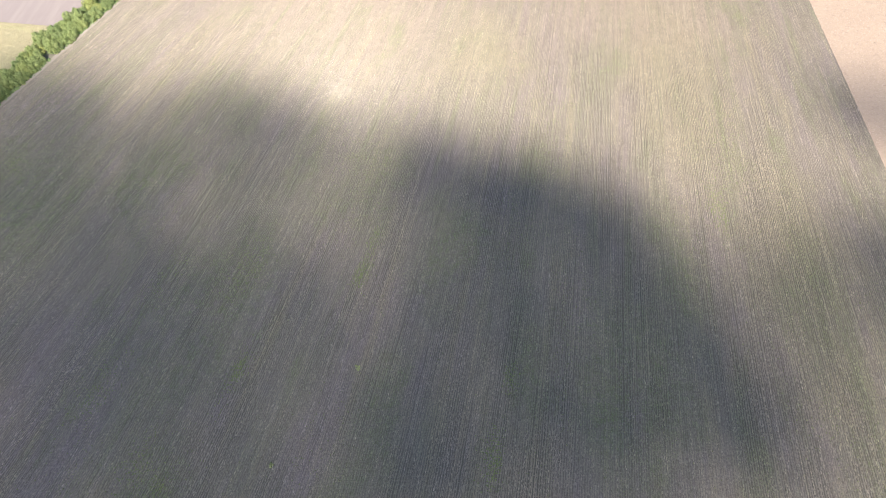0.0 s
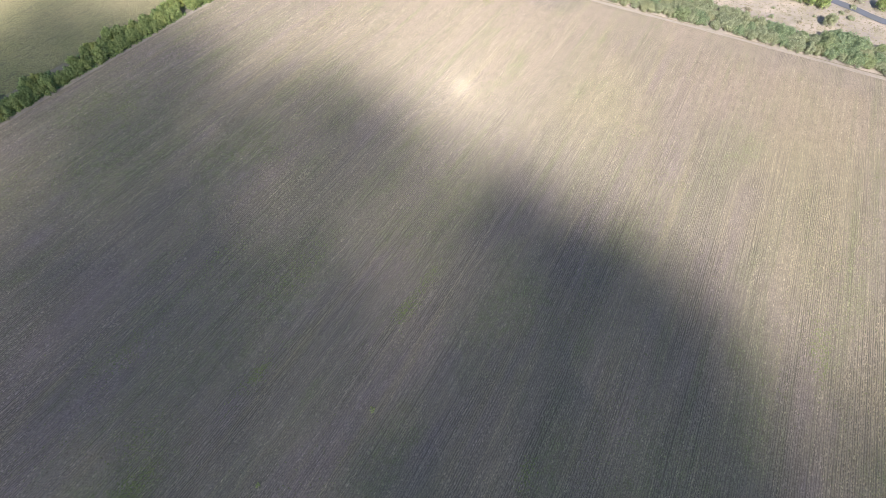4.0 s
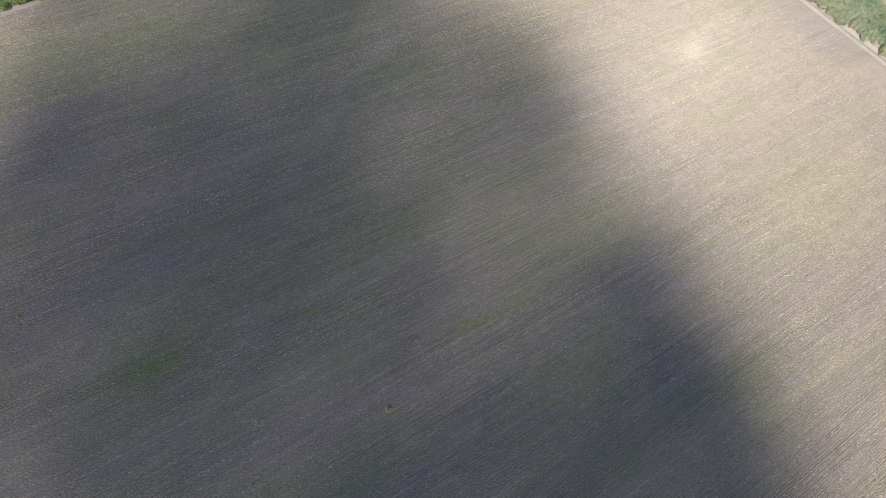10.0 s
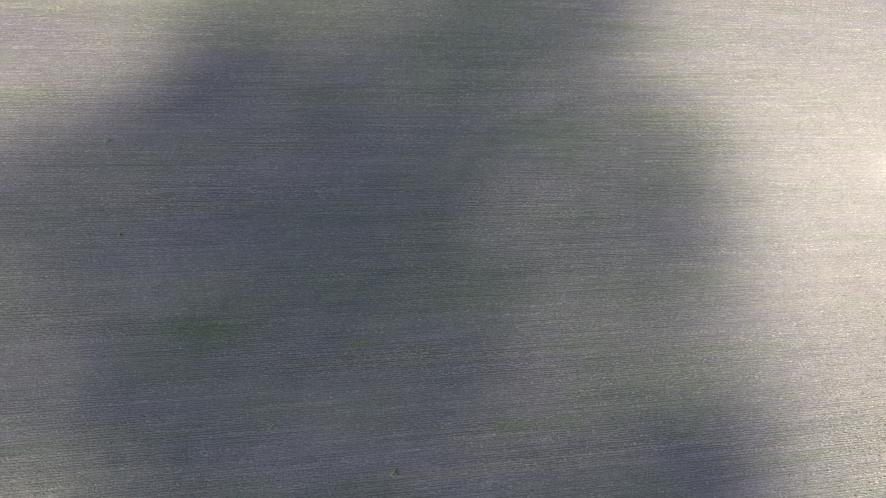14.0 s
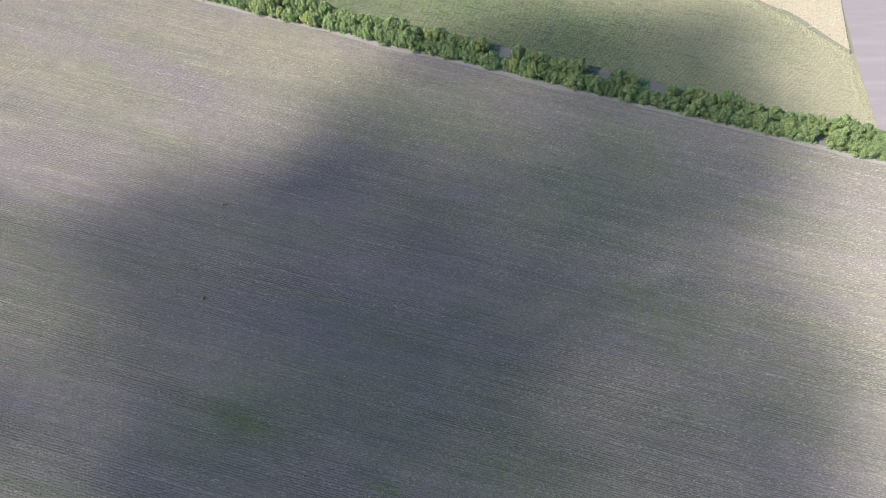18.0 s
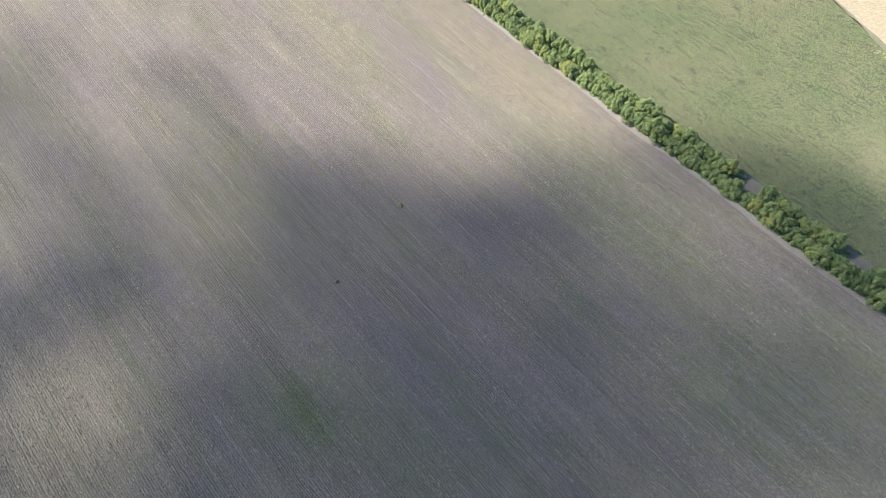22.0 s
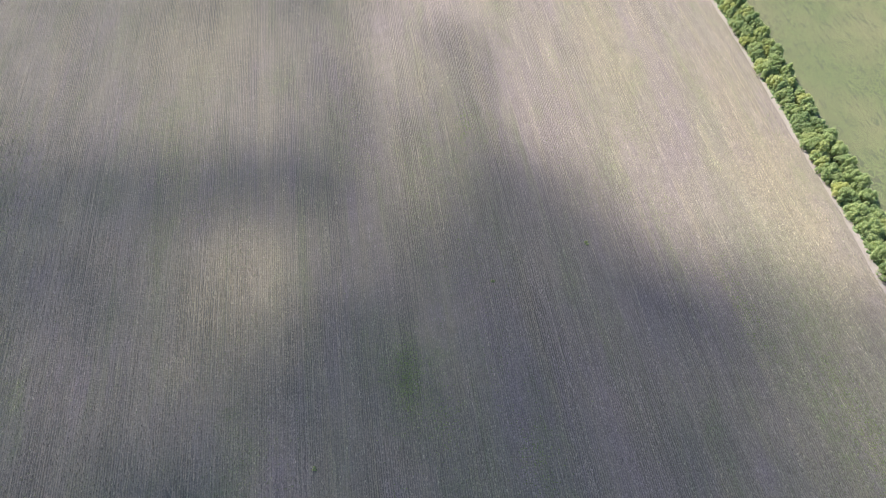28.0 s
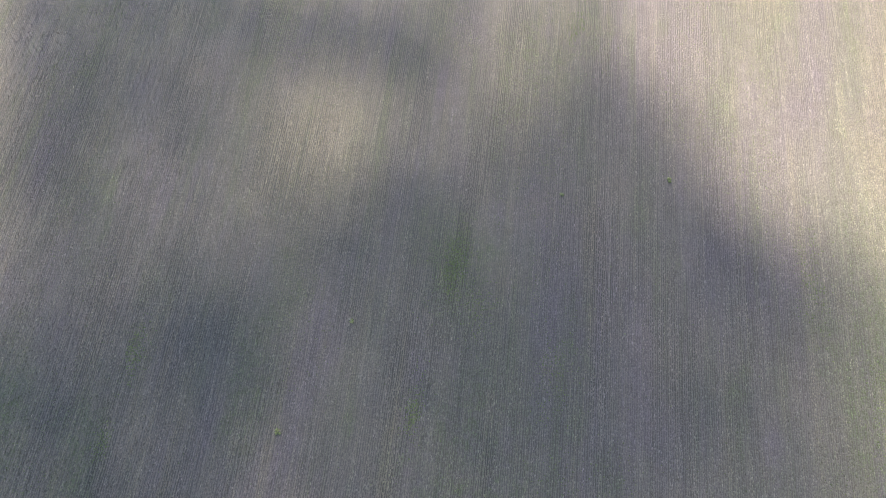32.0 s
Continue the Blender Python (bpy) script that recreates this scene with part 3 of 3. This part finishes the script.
def water_mat():
    n = Nodes("river_water")
    n.bump(n.noise(n.coord("Object"), 1.2, 3.0), 0.03, 0.5)
    return n.finish((0.19, 0.195, 0.23), 0.2, 0.5)


tagged(strip("water", RIVER, (-1.7, 1.7), -0.05, water_mat(), step=2.0, wobble=0.3, seed=14), "narrow grey river between grassy banks", "river", kind="structure")
tagged(poly("meadow", [(26, 212), (31, 209.5), (37, 209.5), (44, 213), (44, 226), (34, 246), (10, 246), (18, 222)], -0.1, MEADOW), "short green meadow beyond the scrub", "meadow", kind="structure")
pts = np.column_stack([r2.uniform(-60, 150, 26000), r2.uniform(160, 245, 26000)])
pts = pts[(pts[:, 1] > far_y(pts[:, 0]) + 3)]
bank = resample(RIVER, 1.0)
pts = pts[np.array([np.min((bank[:, 0] - p[0]) ** 2 + (bank[:, 1] - p[1]) ** 2) > 5.0 for p in pts])]
tagged(tufts("dry_grass", pts, r2.uniform(0.25, 0.8, len(pts)), r2.uniform(0.12, 0.4, len(pts)), DRYGRASS, 35, z=-0.2), "dry yellowish grass tufts on the slope", "grass", kind="stuff")


# ---- trees ----
def crown_arrays(r, radius, height, base, clumps, leaf, lobes=26):
    """Leaf clumps over rounded lobes of uneven size, so that the crown is billowy with gaps and a ragged rim."""
    k = np.arange(lobes)
    ang = k * 2.4 + r.normal(0, 0.4, lobes)
    out = radius * 0.82 * np.sqrt((k + 0.2) / lobes) * r.uniform(0.75, 1.15, lobes)
    size = radius * r.uniform(0.15, 0.31, lobes)
    top = height * (1 - 0.5 * (out / radius) ** 1.6) * r.uniform(0.66, 1.08, lobes)
    low = np.maximum(top - size * 3.2, base)
    mid, tall = (top + low) / 2, np.maximum((top - low) / 2, size * 0.5)
    which = r.choice(lobes, clumps, p=size ** 2 / (size ** 2).sum())
    side = r.normal(size=(clumps, 3))
    side[:, 2] = np.abs(side[:, 2]) * np.where(r.random(clumps) < 0.75, 1, -1)
    side /= np.linalg.norm(side, axis=1)[:, None]
    rim = r.uniform(0.55, 1.12, clumps) ** 0.6
    c = np.column_stack([np.cos(ang[which]) * out[which], np.sin(ang[which]) * out[which], mid[which]])
    c += side * np.column_stack([size[which], size[which], tall[which]]) * rim[:, None]
    skirt = r.random(clumps) < 0.12
    c[skirt, 2] = base + (c[skirt, 2] - base) * r.uniform(0.1, 0.7, skirt.sum())
    nrm = side * 0.8 + np.array((0, 0, 0.45)) + r.normal(0, 0.4, (clumps, 3))
    nrm /= np.linalg.norm(nrm, axis=1)[:, None]
    t = np.cross(nrm, r.normal(size=(clumps, 3)))
    t /= np.linalg.norm(t, axis=1)[:, None]
    b = np.cross(nrm, t)
    sz = leaf * r.uniform(0.5, 1.4, clumps)
    v = np.zeros((clumps, 4, 3))
    v[:, 0] = c + nrm * (sz * 0.6)[:, None]
    for j in range(3):
        a = j * math.tau / 3
        v[:, j + 1] = c + (t * math.cos(a) + b * math.sin(a)) * (sz * r.uniform(0.6, 1.25, clumps))[:, None] - nrm * (sz * r.uniform(0.0, 0.3, clumps))[:, None]
    f = np.array([[0, j + 1, (j + 1) % 3 + 1] for j in range(3)])
    return v.reshape(-1, 3), (np.arange(clumps)[:, None, None] * 4 + f[None]).reshape(-1, 3)


def limb(bm, a, b, r0, r1, sides=6):
    a, b = Vector(a), Vector(b)
    q = (b - a).to_track_quat("Z", "Y")
    rings = []
    for p, rr in ((a, r0), (a.lerp(b, 0.5) + Vector((r0 * 0.4, -r0 * 0.3, 0)), (r0 + r1) / 2), (b, r1)):
        rings.append([bm.verts.new(p + q @ Vector((rr * math.cos(k * math.tau / sides), rr * math.sin(k * math.tau / sides), 0))) for k in range(sides)])
    for lo, hi in zip(rings, rings[1:]):
        for k in range(sides):
            bm.faces.new((lo[k], lo[(k + 1) % sides], hi[(k + 1) % sides], hi[k]))
    bm.faces.new(rings[-1])


def make_tree(name, seed, radius, height, mat, clumps, leaf, label, category, group, base=0.06):
    r = np.random.default_rng(seed)
    root = new(name)
    bm = bmesh.new()
    limb(bm, (0, 0, -0.15), (0.1, 0.05, height * 0.6), 0.05 * radius, 0.02 * radius)
    part("trunk", bm, BARK, root)
    for k in range(3):
        a = k * 2.1 + r.uniform(0, 1)
        bm = bmesh.new()
        limb(bm, (0.03, 0.02, height * (0.22 + 0.1 * k)), (math.cos(a) * radius * 0.55, math.sin(a) * radius * 0.55, height * 0.6), 0.026 * radius, 0.01 * radius, 5)
        part("limb", bm, BARK, root)
    v, f = crown_arrays(r, radius, height, height * base, clumps, leaf)
    link_mesh("crown", v, f, mat, root)
    return tagged(root, label, category, group)


def plant_line(models, spots, seed, low, high):
    r = np.random.default_rng(seed)
    used = set()
    for x, y in spots:
        k = int(r.integers(len(models)))
        sc = r.uniform(low, high)
        m = pose(x, y, -0.02, 0, 0, r.uniform(0, 360)) @ Matrix.Diagonal((sc, sc, sc * r.uniform(0.85, 1.15), 1))
        if k not in used:
            used.add(k)
            models[k].matrix_basis = m
        else:
            ob = copy_thing(models[k], Matrix.Identity(4))
            ob.matrix_basis = m


belt_models = [make_tree("belt_tree", 100 + k, 2.05 + 0.12 * (k % 4), 3.3 + 0.4 * (k % 3), LEAF, 3400, 0.13, "bushy green deciduous tree in the shelter belt", "tree", "shelter belt trees")
               for k in range(7)]
belt = []
r3 = np.random.default_rng(41)
P = resample(HEDGE, 1.0)
D = np.gradient(P, axis=0)
D /= np.linalg.norm(D, axis=1)[:, None]
N = np.stack([-D[:, 1], D[:, 0]], axis=1)
for off, gap in ((1.7, 1.75), (5.9, 1.85)):
    t = 167.0
    while t < len(P) - 2:
        i = int(t)
        x, y = P[i] + N[i] * (off + r3.normal(0, 0.4))
        t += gap * r3.uniform(0.75, 1.3)
        if y > 205 or abs(y - 136.6) < 1.8 and off < 4:
            continue
        if off > 4 and (abs(y - 89.0) < 3.5 or abs(y - 64.5) < 2.5 or abs(y - 101.0) < 2.2 or r3.random() < 0.06):
            continue
        belt.append((x, y))
plant_line(belt_models, belt, 42, 0.76, 1.1)

under_p = resample(HEDGE, 0.03)[5400:]
under_n = np.array([-0.937, 0.35])
under = under_p + under_n * (0.15 + 8.7 * r3.uniform(0, 1, (len(under_p), 1)) ** 1.2) + r3.normal(0, 0.2, under_p.shape)
under = under[(under[:, 1] < 205) & (np.abs(under[:, 1] - 136.6) > 1.2)]
far_off = hedge_x(under[:, 1]) - under[:, 0] > 4.2
open_soil = far_off & ((np.abs(under[:, 1] - 91.0) < 3.5) | (np.abs(under[:, 1] - 66.0) < 2.5) | (np.abs(under[:, 1] - 103.0) < 2.2))
under = under[~open_soil]
tagged(tufts("undergrowth", under, r3.uniform(0.5, 1.1, len(under)), r3.uniform(0.25, 0.8, len(under)), UNDERGROWTH, 48, z=-0.1), "green undergrowth beneath the shelter belt", "undergrowth", kind="stuff")
scrub_models = [make_tree("scrub_tree", 200 + k, 2.3 + 0.2 * (k % 3), 2.5 + 0.3 * (k % 3), (OLIVE, OLIVE, SAGE)[k % 3], 2400, 0.15, "grey-green shrubby tree in the thicket", "tree", "thicket trees", 0.05)
                for k in range(6)]
thicket = []
for depth in (3.2, 5.9, 8.7, 11.6, 14.6, 17.8):
    x = -74.0 + r3.uniform(0, 3)
    while x < 140:
        y = float(far_y(np.array(x))) + depth + r3.normal(0, 0.5)
        limit = 11.5 if x > 40 else (14.5 if x > 10 else 19.0)
        if depth < limit + 2.0 * math.sin(x * 0.17):
            thicket.append((x, y))
        x += r3.uniform(2.5, 4.1)
plant_line(scrub_models, thicket, 44, 0.8, 1.25)
tall_models = [make_tree("riverside_tree", 300 + k, 2.6, 5.8, (LEAF, OLIVE)[k % 2], 3000, 0.17, "leafy riverside tree with dense crown", "tree", "riverside trees") for k in range(4)]
riverside = [(58, 203), (61, 205), (64.5, 202.5), (68, 201), (71.5, 199.5), (57, 207.5), (60, 210), (75, 199), (65.5, 206.5), (53, 208.5), (50.5, 211.5), (53.5, 212.5), (69, 206), (86, 206), (93, 203.5), (103, 199.5), (111, 196.5), (76, 189), (99, 186.5), (119, 193), (49, 219)]
plant_line(tall_models, riverside, 45, 0.7, 1.1)


# ---- lone plants and weed patches in the field ----
def field_bush(x, y, size, seed):
    r = np.random.default_rng(seed)
    root = new("field_shrub")
    bm = bmesh.new()
    limb(bm, (0, 0, -0.1), (0.05, 0.02, size * 0.5), 0.05, 0.02, 5)
    part("stem", bm, BARK, root)
    v, f = crown_arrays(r, size * 0.55, size * 0.5, 0.03, 150, size * 0.11, 12)
    link_mesh("foliage", v, f, SHRUB, root)
    root.matrix_basis = pose(x, y, 0, 0, 0, r.uniform(0, 360))
    tagged(root, "small lone green shrub growing in the field", "shrub", "lone field shrubs")


for k, (x, y, size) in enumerate([(-96.5, 1.0, 1.1), (-73.6, 1.2, 0.9), (-15.6, 38.9, 1.1), (-29.5, 21.5, 0.9)]):
    field_bush(x, y, size, 500 + k)


def slope_bush(x, y, size, seed, mat, label):
    r = np.random.default_rng(seed)
    root = new("slope_shrub")
    bm = bmesh.new()
    limb(bm, (0, 0, -0.3), (0.05, 0.02, size * 0.4), 0.05, 0.02, 5)
    part("stem", bm, BARK, root)
    v, f = crown_arrays(r, size * 0.55, size * 0.5, 0.0, 170, size * 0.11, 12)
    link_mesh("foliage", v, f, mat, root)
    root.matrix_basis = pose(x, y, -0.15, 0, 0, r.uniform(0, 360))
    tagged(root, label, "shrub", "slope shrubs")


for k in range(60):
    x = float(r3.uniform(-5, 110))
    y = float(far_y(np.array(x))) + float(r3.uniform(15, 34))
    if math.hypot(x - 57, y - 219) < 7 or any(math.hypot(x - a, y - b) < 3.4 for a, b in RIVER):
        continue
    dry = k % 3 == 0
    slope_bush(x, y, float(r3.uniform(0.9, 2.4)), 700 + k, DRYGRASS if dry else OLIVE, "low dry brownish shrub on the slope" if dry else "low grey-green shrub on the dry slope")


def weed_patch(x, y, length, width, count, seed):
    r = np.random.default_rng(seed)
    f = (x - hedge_x(y)) / (right_x(y) - hedge_x(y))
    slope = (1 - f) * 0.37 + f * 0.132
    count *= 3
    a, b = r.normal(0, length * 0.4, count), r.normal(0, width * 0.4, count)
    pts = np.column_stack([x + b + a * slope, y + a])
    ob = tufts("weed_patch", pts, r.uniform(0.14, 0.32, count), r.uniform(0.06, 0.18, count), WEED, seed + 1)
    tagged(ob, "low patch of green weeds among the crop rows", "weeds", "weed patches", "stuff")


for k, w in enumerate([(-16.0, 60.0, 5, 2.5, 130), (-14.0, 68, 8, 1.8, 70), (-38.4, 39.4, 4, 2.5, 70), (-50.3, 12.6, 9, 3.2, 210), (-49.5, 15, 14, 6, 130), (-39, 38, 9, 2, 60),
                       (9.0, 20.3, 6, 2, 80), (13.4, 36, 4, 2, 50), (-88.9, -43.6, 9, 2.5, 100), (-85.7, -40, 8, 2, 50), (-41, 62.8, 12, 6, 160), (-53.2, 22.8, 9, 4, 90), (-64.9, 35, 12, 6, 110),
                       (65, 73, 12, 1.2, 70), (8.9, 23.7, 6, 3, 60), (-119, 55, 16, 5, 180), (-105, 94, 14, 6, 160), (-117, 26, 16, 4, 140), (-101.8, 76, 14, 5, 110), (-58, 60, 14, 6, 100), (63.5, 76, 9, 2, 70), (-25.5, 170.8, 5, 3, 90)]):
    weed_patch(*w, 600 + 2 * k)


# ---- white-roofed shed by the river ----
def paint(name, col, rough):
    n = Nodes(name)
    c = n.mix(n.ramp(n.noise(n.coord("Object"), 1.5, 5.0), (0.4, (0,)), (0.8, (0.5,))), col, tuple(v * 0.7 for v in col))
    return n.finish(c, rough, 0.3)


def shed(x, y, turn):
    root = tagged(new("shed"), "low shed with a ribbed white metal roof", "shed")
    w, d, hh = 7.0, 4.5, 2.6
    wall = paint("shed_plaster", (0.5, 0.48, 0.44), 0.9)
    roof = paint("white_roof", (0.8, 0.8, 0.78), 0.5)
    for nm, cx, cy, sx_, sy_ in (("wall", 0, -d / 2, w, 0.2), ("wall", 0, d / 2, w, 0.2), ("wall", -w / 2 + 0.1, 0, 0.2, d - 0.2), ("wall", w / 2 - 0.1, 0, 0.2, d - 0.2)):
        bm = bmesh.new()
        bmesh.ops.create_cube(bm, size=1, matrix=Matrix.Translation((cx, cy, hh / 2)) @ Matrix.Diagonal((sx_, sy_, hh, 1)))
        part(nm, bm, wall, root)
    for side in (-1, 1):
        m = Matrix.Translation((0, side * d * 0.27, hh + 0.42)) @ Matrix.Rotation(radians(-side * 18), 4, "X")
        bm = bmesh.new()
        bmesh.ops.create_cube(bm, size=1, matrix=m @ Matrix.Diagonal((w + 0.6, d * 0.58, 0.08, 1)))
        for k in range(9):
            bmesh.ops.create_cube(bm, size=1, matrix=m @ Matrix.Translation((-w / 2 + k * w / 8, 0, 0.07)) @ Matrix.Diagonal((0.12, d * 0.58, 0.08, 1)))
        part("roof", bm, roof, root)
    root.matrix_basis = pose(x, y, 0, 0, 0, turn)


shed(57.0, 219.0, 25)

# ---- clouds between sun and field ----
CLOUD = Nodes("cloud_white").finish((0.9, 0.9, 0.9), 1.0, 0.0)
CLOUD_HEIGHT = 1000.0
AWAY = SUN / SUN.z * CLOUD_HEIGHT
BANKS, HOLES = [], []
# thickness, softness of the rim and outline, on the ground that it shades, of each bank of cloud and of each hole in them
BANKS.append((2.1, 10, [(-113, 97), (-87, 93), (-66, 87), (-51, 78), (-40, 73), (-27, 76), (-19, 88), (-11, 102), (-2, 104), (10, 96), (23, 92), (44, 80), (48, 73), (46, 61), (50, 32), (-26, -11), (-56, -27), (-129, 24), (-136, 56), (-127, 83)]))  # main bank, north side
BANKS.append((2.5, 10, [(-6, 95), (20, 94), (45, 81), (54, 61), (61, 45), (66, 16), (-11, 8), (-23, 54), (-17, 77)]))  # main bank, east side
BANKS.append((1.5, 11, [(-82, -60), (-99, -26), (-108, -13), (-106, 7), (-111, 25), (-128, 34), (-145, 40), (-158, 65), (-156, 131), (-112, 131), (-99, 128), (-86, 118), (-68, 121), (-55, 124), (-19, 108), (-19, -31)]))  # main bank, west side
BANKS.append((1.6, 14, [(-73, -40), (-91, -22), (-98, -9), (-95, 11), (-99, 28), (-115, 43), (-111, 113), (-98, 120), (-83, 111), (-64, 113), (-51, 113), (-19, 101), (-19, -31)]))  # its thicker middle
BANKS.append((1.7, 11, [(-46, -4), (-60, -2), (-79, -1), (-96, 8), (-98, 23), (-100, 37), (-100, 49), (-82, 72), (3, 27), (1, -17), (-14, -12), (-36, 0)]))  # main bank, south side
BANKS.append((1.85, 11, [(35, -92), (-4, -73), (-52, -53), (-62, -75), (-71, -71), (-47, 0), (-27, 4), (-10, -4), (30, -22)]))  # southern arm
BANKS.append((0.95, 19, [(41, -185), (-90, -125), (-47, -2), (31, -27)]))  # far southern haze
BANKS.append((1.85, 11, [(45, -81), (11, -68), (9, -13), (18, 37), (39, 31)]))  # western wisp of the arm
BANKS.append((0.8, 11, [(-95, -85), (-113, -77), (-96, -37), (-83, -39)]))  # small puff
BANKS.append((1.2, 8, [(104, 119), (134, 117), (119, 89), (104, 97)]))  # eastern puff
BANKS.append((1.4, 19, [(56, 63), (82, 69), (101, 54), (76, 7), (54, 8)]))  # eastern veil
BANKS.append((2.2, 8, [(90, 72), (108, 68), (94, 40), (84, 47)]))  # eastern tail
BANKS.append((1.75, 14, [(-5, -12), (30, -26), (45, 10), (50, 35), (0, 30)]))  # between the wisp and the main bank
HOLES.append((1.15, 13, [(-42, 72), (-28, 88), (-11, 88), (-8, 64), (-20, 54), (-36, 60)]))  # thin place behind the north side
HOLES.append((0.8, 13, [(-120, 26), (-132, 33), (-138, 73), (-118, 83), (-109, 72), (-112, 49)]))  # sunlit strip by the tree belt
HOLES.append((0.8, 10, [(-13, -37), (-27, -40), (-42, -32), (-42, -18), (-35, -8), (-23, -9), (-13, -18)]))  # sunlit hole
HOLES.append((0.55, 8, [(-72, -62), (-86, -69), (-84, -41), (-74, -22), (-64, -17), (-58, -22)]))  # sunlit slot
HOLES.append((0.7, 14, [(-20, -116), (-67, -101), (-54, -57), (-12, -76)]))  # sunlit south


def within(x, y, outline, soft):
    """0 outside an outline, 1 inside, with a soft rim."""
    best = np.full(x.shape, 1e9)
    for (x0, y0), (x1, y1) in zip(outline, outline[1:] + outline[:1]):
        dx, dy = x1 - x0, y1 - y0
        f = np.clip(((x - x0) * dx + (y - y0) * dy) / (dx * dx + dy * dy + 1e-6), 0, 1)
        best = np.minimum(best, np.hypot(x - x0 - f * dx, y - y0 - f * dy))
    f = np.clip(np.where(inside(np.column_stack([x, y]), outline), best, -best) / soft * 0.5 + 0.5, 0, 1)
    return f * f * (3 - 2 * f)


def thickness(x, y):
    """How thickly the cloudlets lie between the sun and the ground at (x, y)."""
    total = np.zeros(x.shape)
    for amount, soft, outline in BANKS:
        total = np.maximum(total, amount * within(x, y, outline, soft))
    for amount, soft, outline in HOLES:
        f = within(x, y, outline, soft)
        total = total * (1 - f) + np.minimum(total, amount) * f
    return total * (1 + 0.06 * np.sin(x * 0.13 + 1.7 * np.sin(y * 0.07)))


def cloud(box, seed):
    """One bank of fleecy cloudlets, placed by the ground that it shades."""
    r = np.random.default_rng(seed)
    x0, y0, x1, y1 = box
    cell = 2.2
    x, y = np.meshgrid(np.arange(x0, x1, cell), np.arange(y0, y1, cell))
    x, y = x.ravel() + r.uniform(0, cell, x.size), y.ravel() + r.uniform(0, cell, y.size)
    thick = thickness(x, y)
    x, y, thick = x[thick > 0.03], y[thick > 0.03], thick[thick > 0.03]
    g = (1 + math.sqrt(5)) / 2
    ico = np.array([(-1, g, 0), (1, g, 0), (-1, -g, 0), (1, -g, 0), (0, -1, g), (0, 1, g), (0, -1, -g), (0, 1, -g), (g, 0, -1), (g, 0, 1), (-g, 0, -1), (-g, 0, 1)]) / math.sqrt(1 + g * g)
    tri = [(0, 11, 5), (0, 5, 1), (0, 1, 7), (0, 7, 10), (0, 10, 11), (1, 5, 9), (5, 11, 4), (11, 10, 2), (10, 7, 6), (7, 1, 8),
           (3, 9, 4), (3, 4, 2), (3, 2, 6), (3, 6, 8), (3, 8, 9), (4, 9, 5), (2, 4, 11), (6, 2, 10), (8, 6, 7), (9, 8, 1)]
    size = (cell * np.sqrt(thick * 0.68 / math.pi))[:, None, None] * r.uniform(0.85, 1.15, (len(x), 12, 1))
    v = ico[None] * size
    v[:, :, 0] += x[:, None] - (x0 + x1) / 2
    v[:, :, 1] += y[:, None] - (y0 + y1) / 2
    v[:, :, 2] += r.normal(0, 1.2, (len(x), 1))
    f = (np.arange(len(x))[:, None, None] * 12 + np.array(tri)[None]).reshape(-1, 3)
    ob = link_mesh("cloud", v.reshape(-1, 3), f, CLOUD, smooth=True)
    ob.matrix_basis = Matrix.Translation(Vector(((x0 + x1) / 2, (y0 + y1) / 2, 0)) + AWAY)
    tagged(ob, "white fleecy cloud bank high above the fields", "cloud", kind="structure")


for seed, bank in enumerate([(-260, 20, -70, 180), (-70, 20, 140, 180), (-260, -180, -70, 20), (-70, -180, 140, 20)]):
    cloud(bank, seed + 1)

# ---- from plan units to metres ----
for thing in [ob for ob in scene.objects if ob.parent is None and ob.type in ("MESH", "EMPTY")]:
    thing.matrix_basis = Matrix.Scale(SIZE, 4) @ thing.matrix_basis
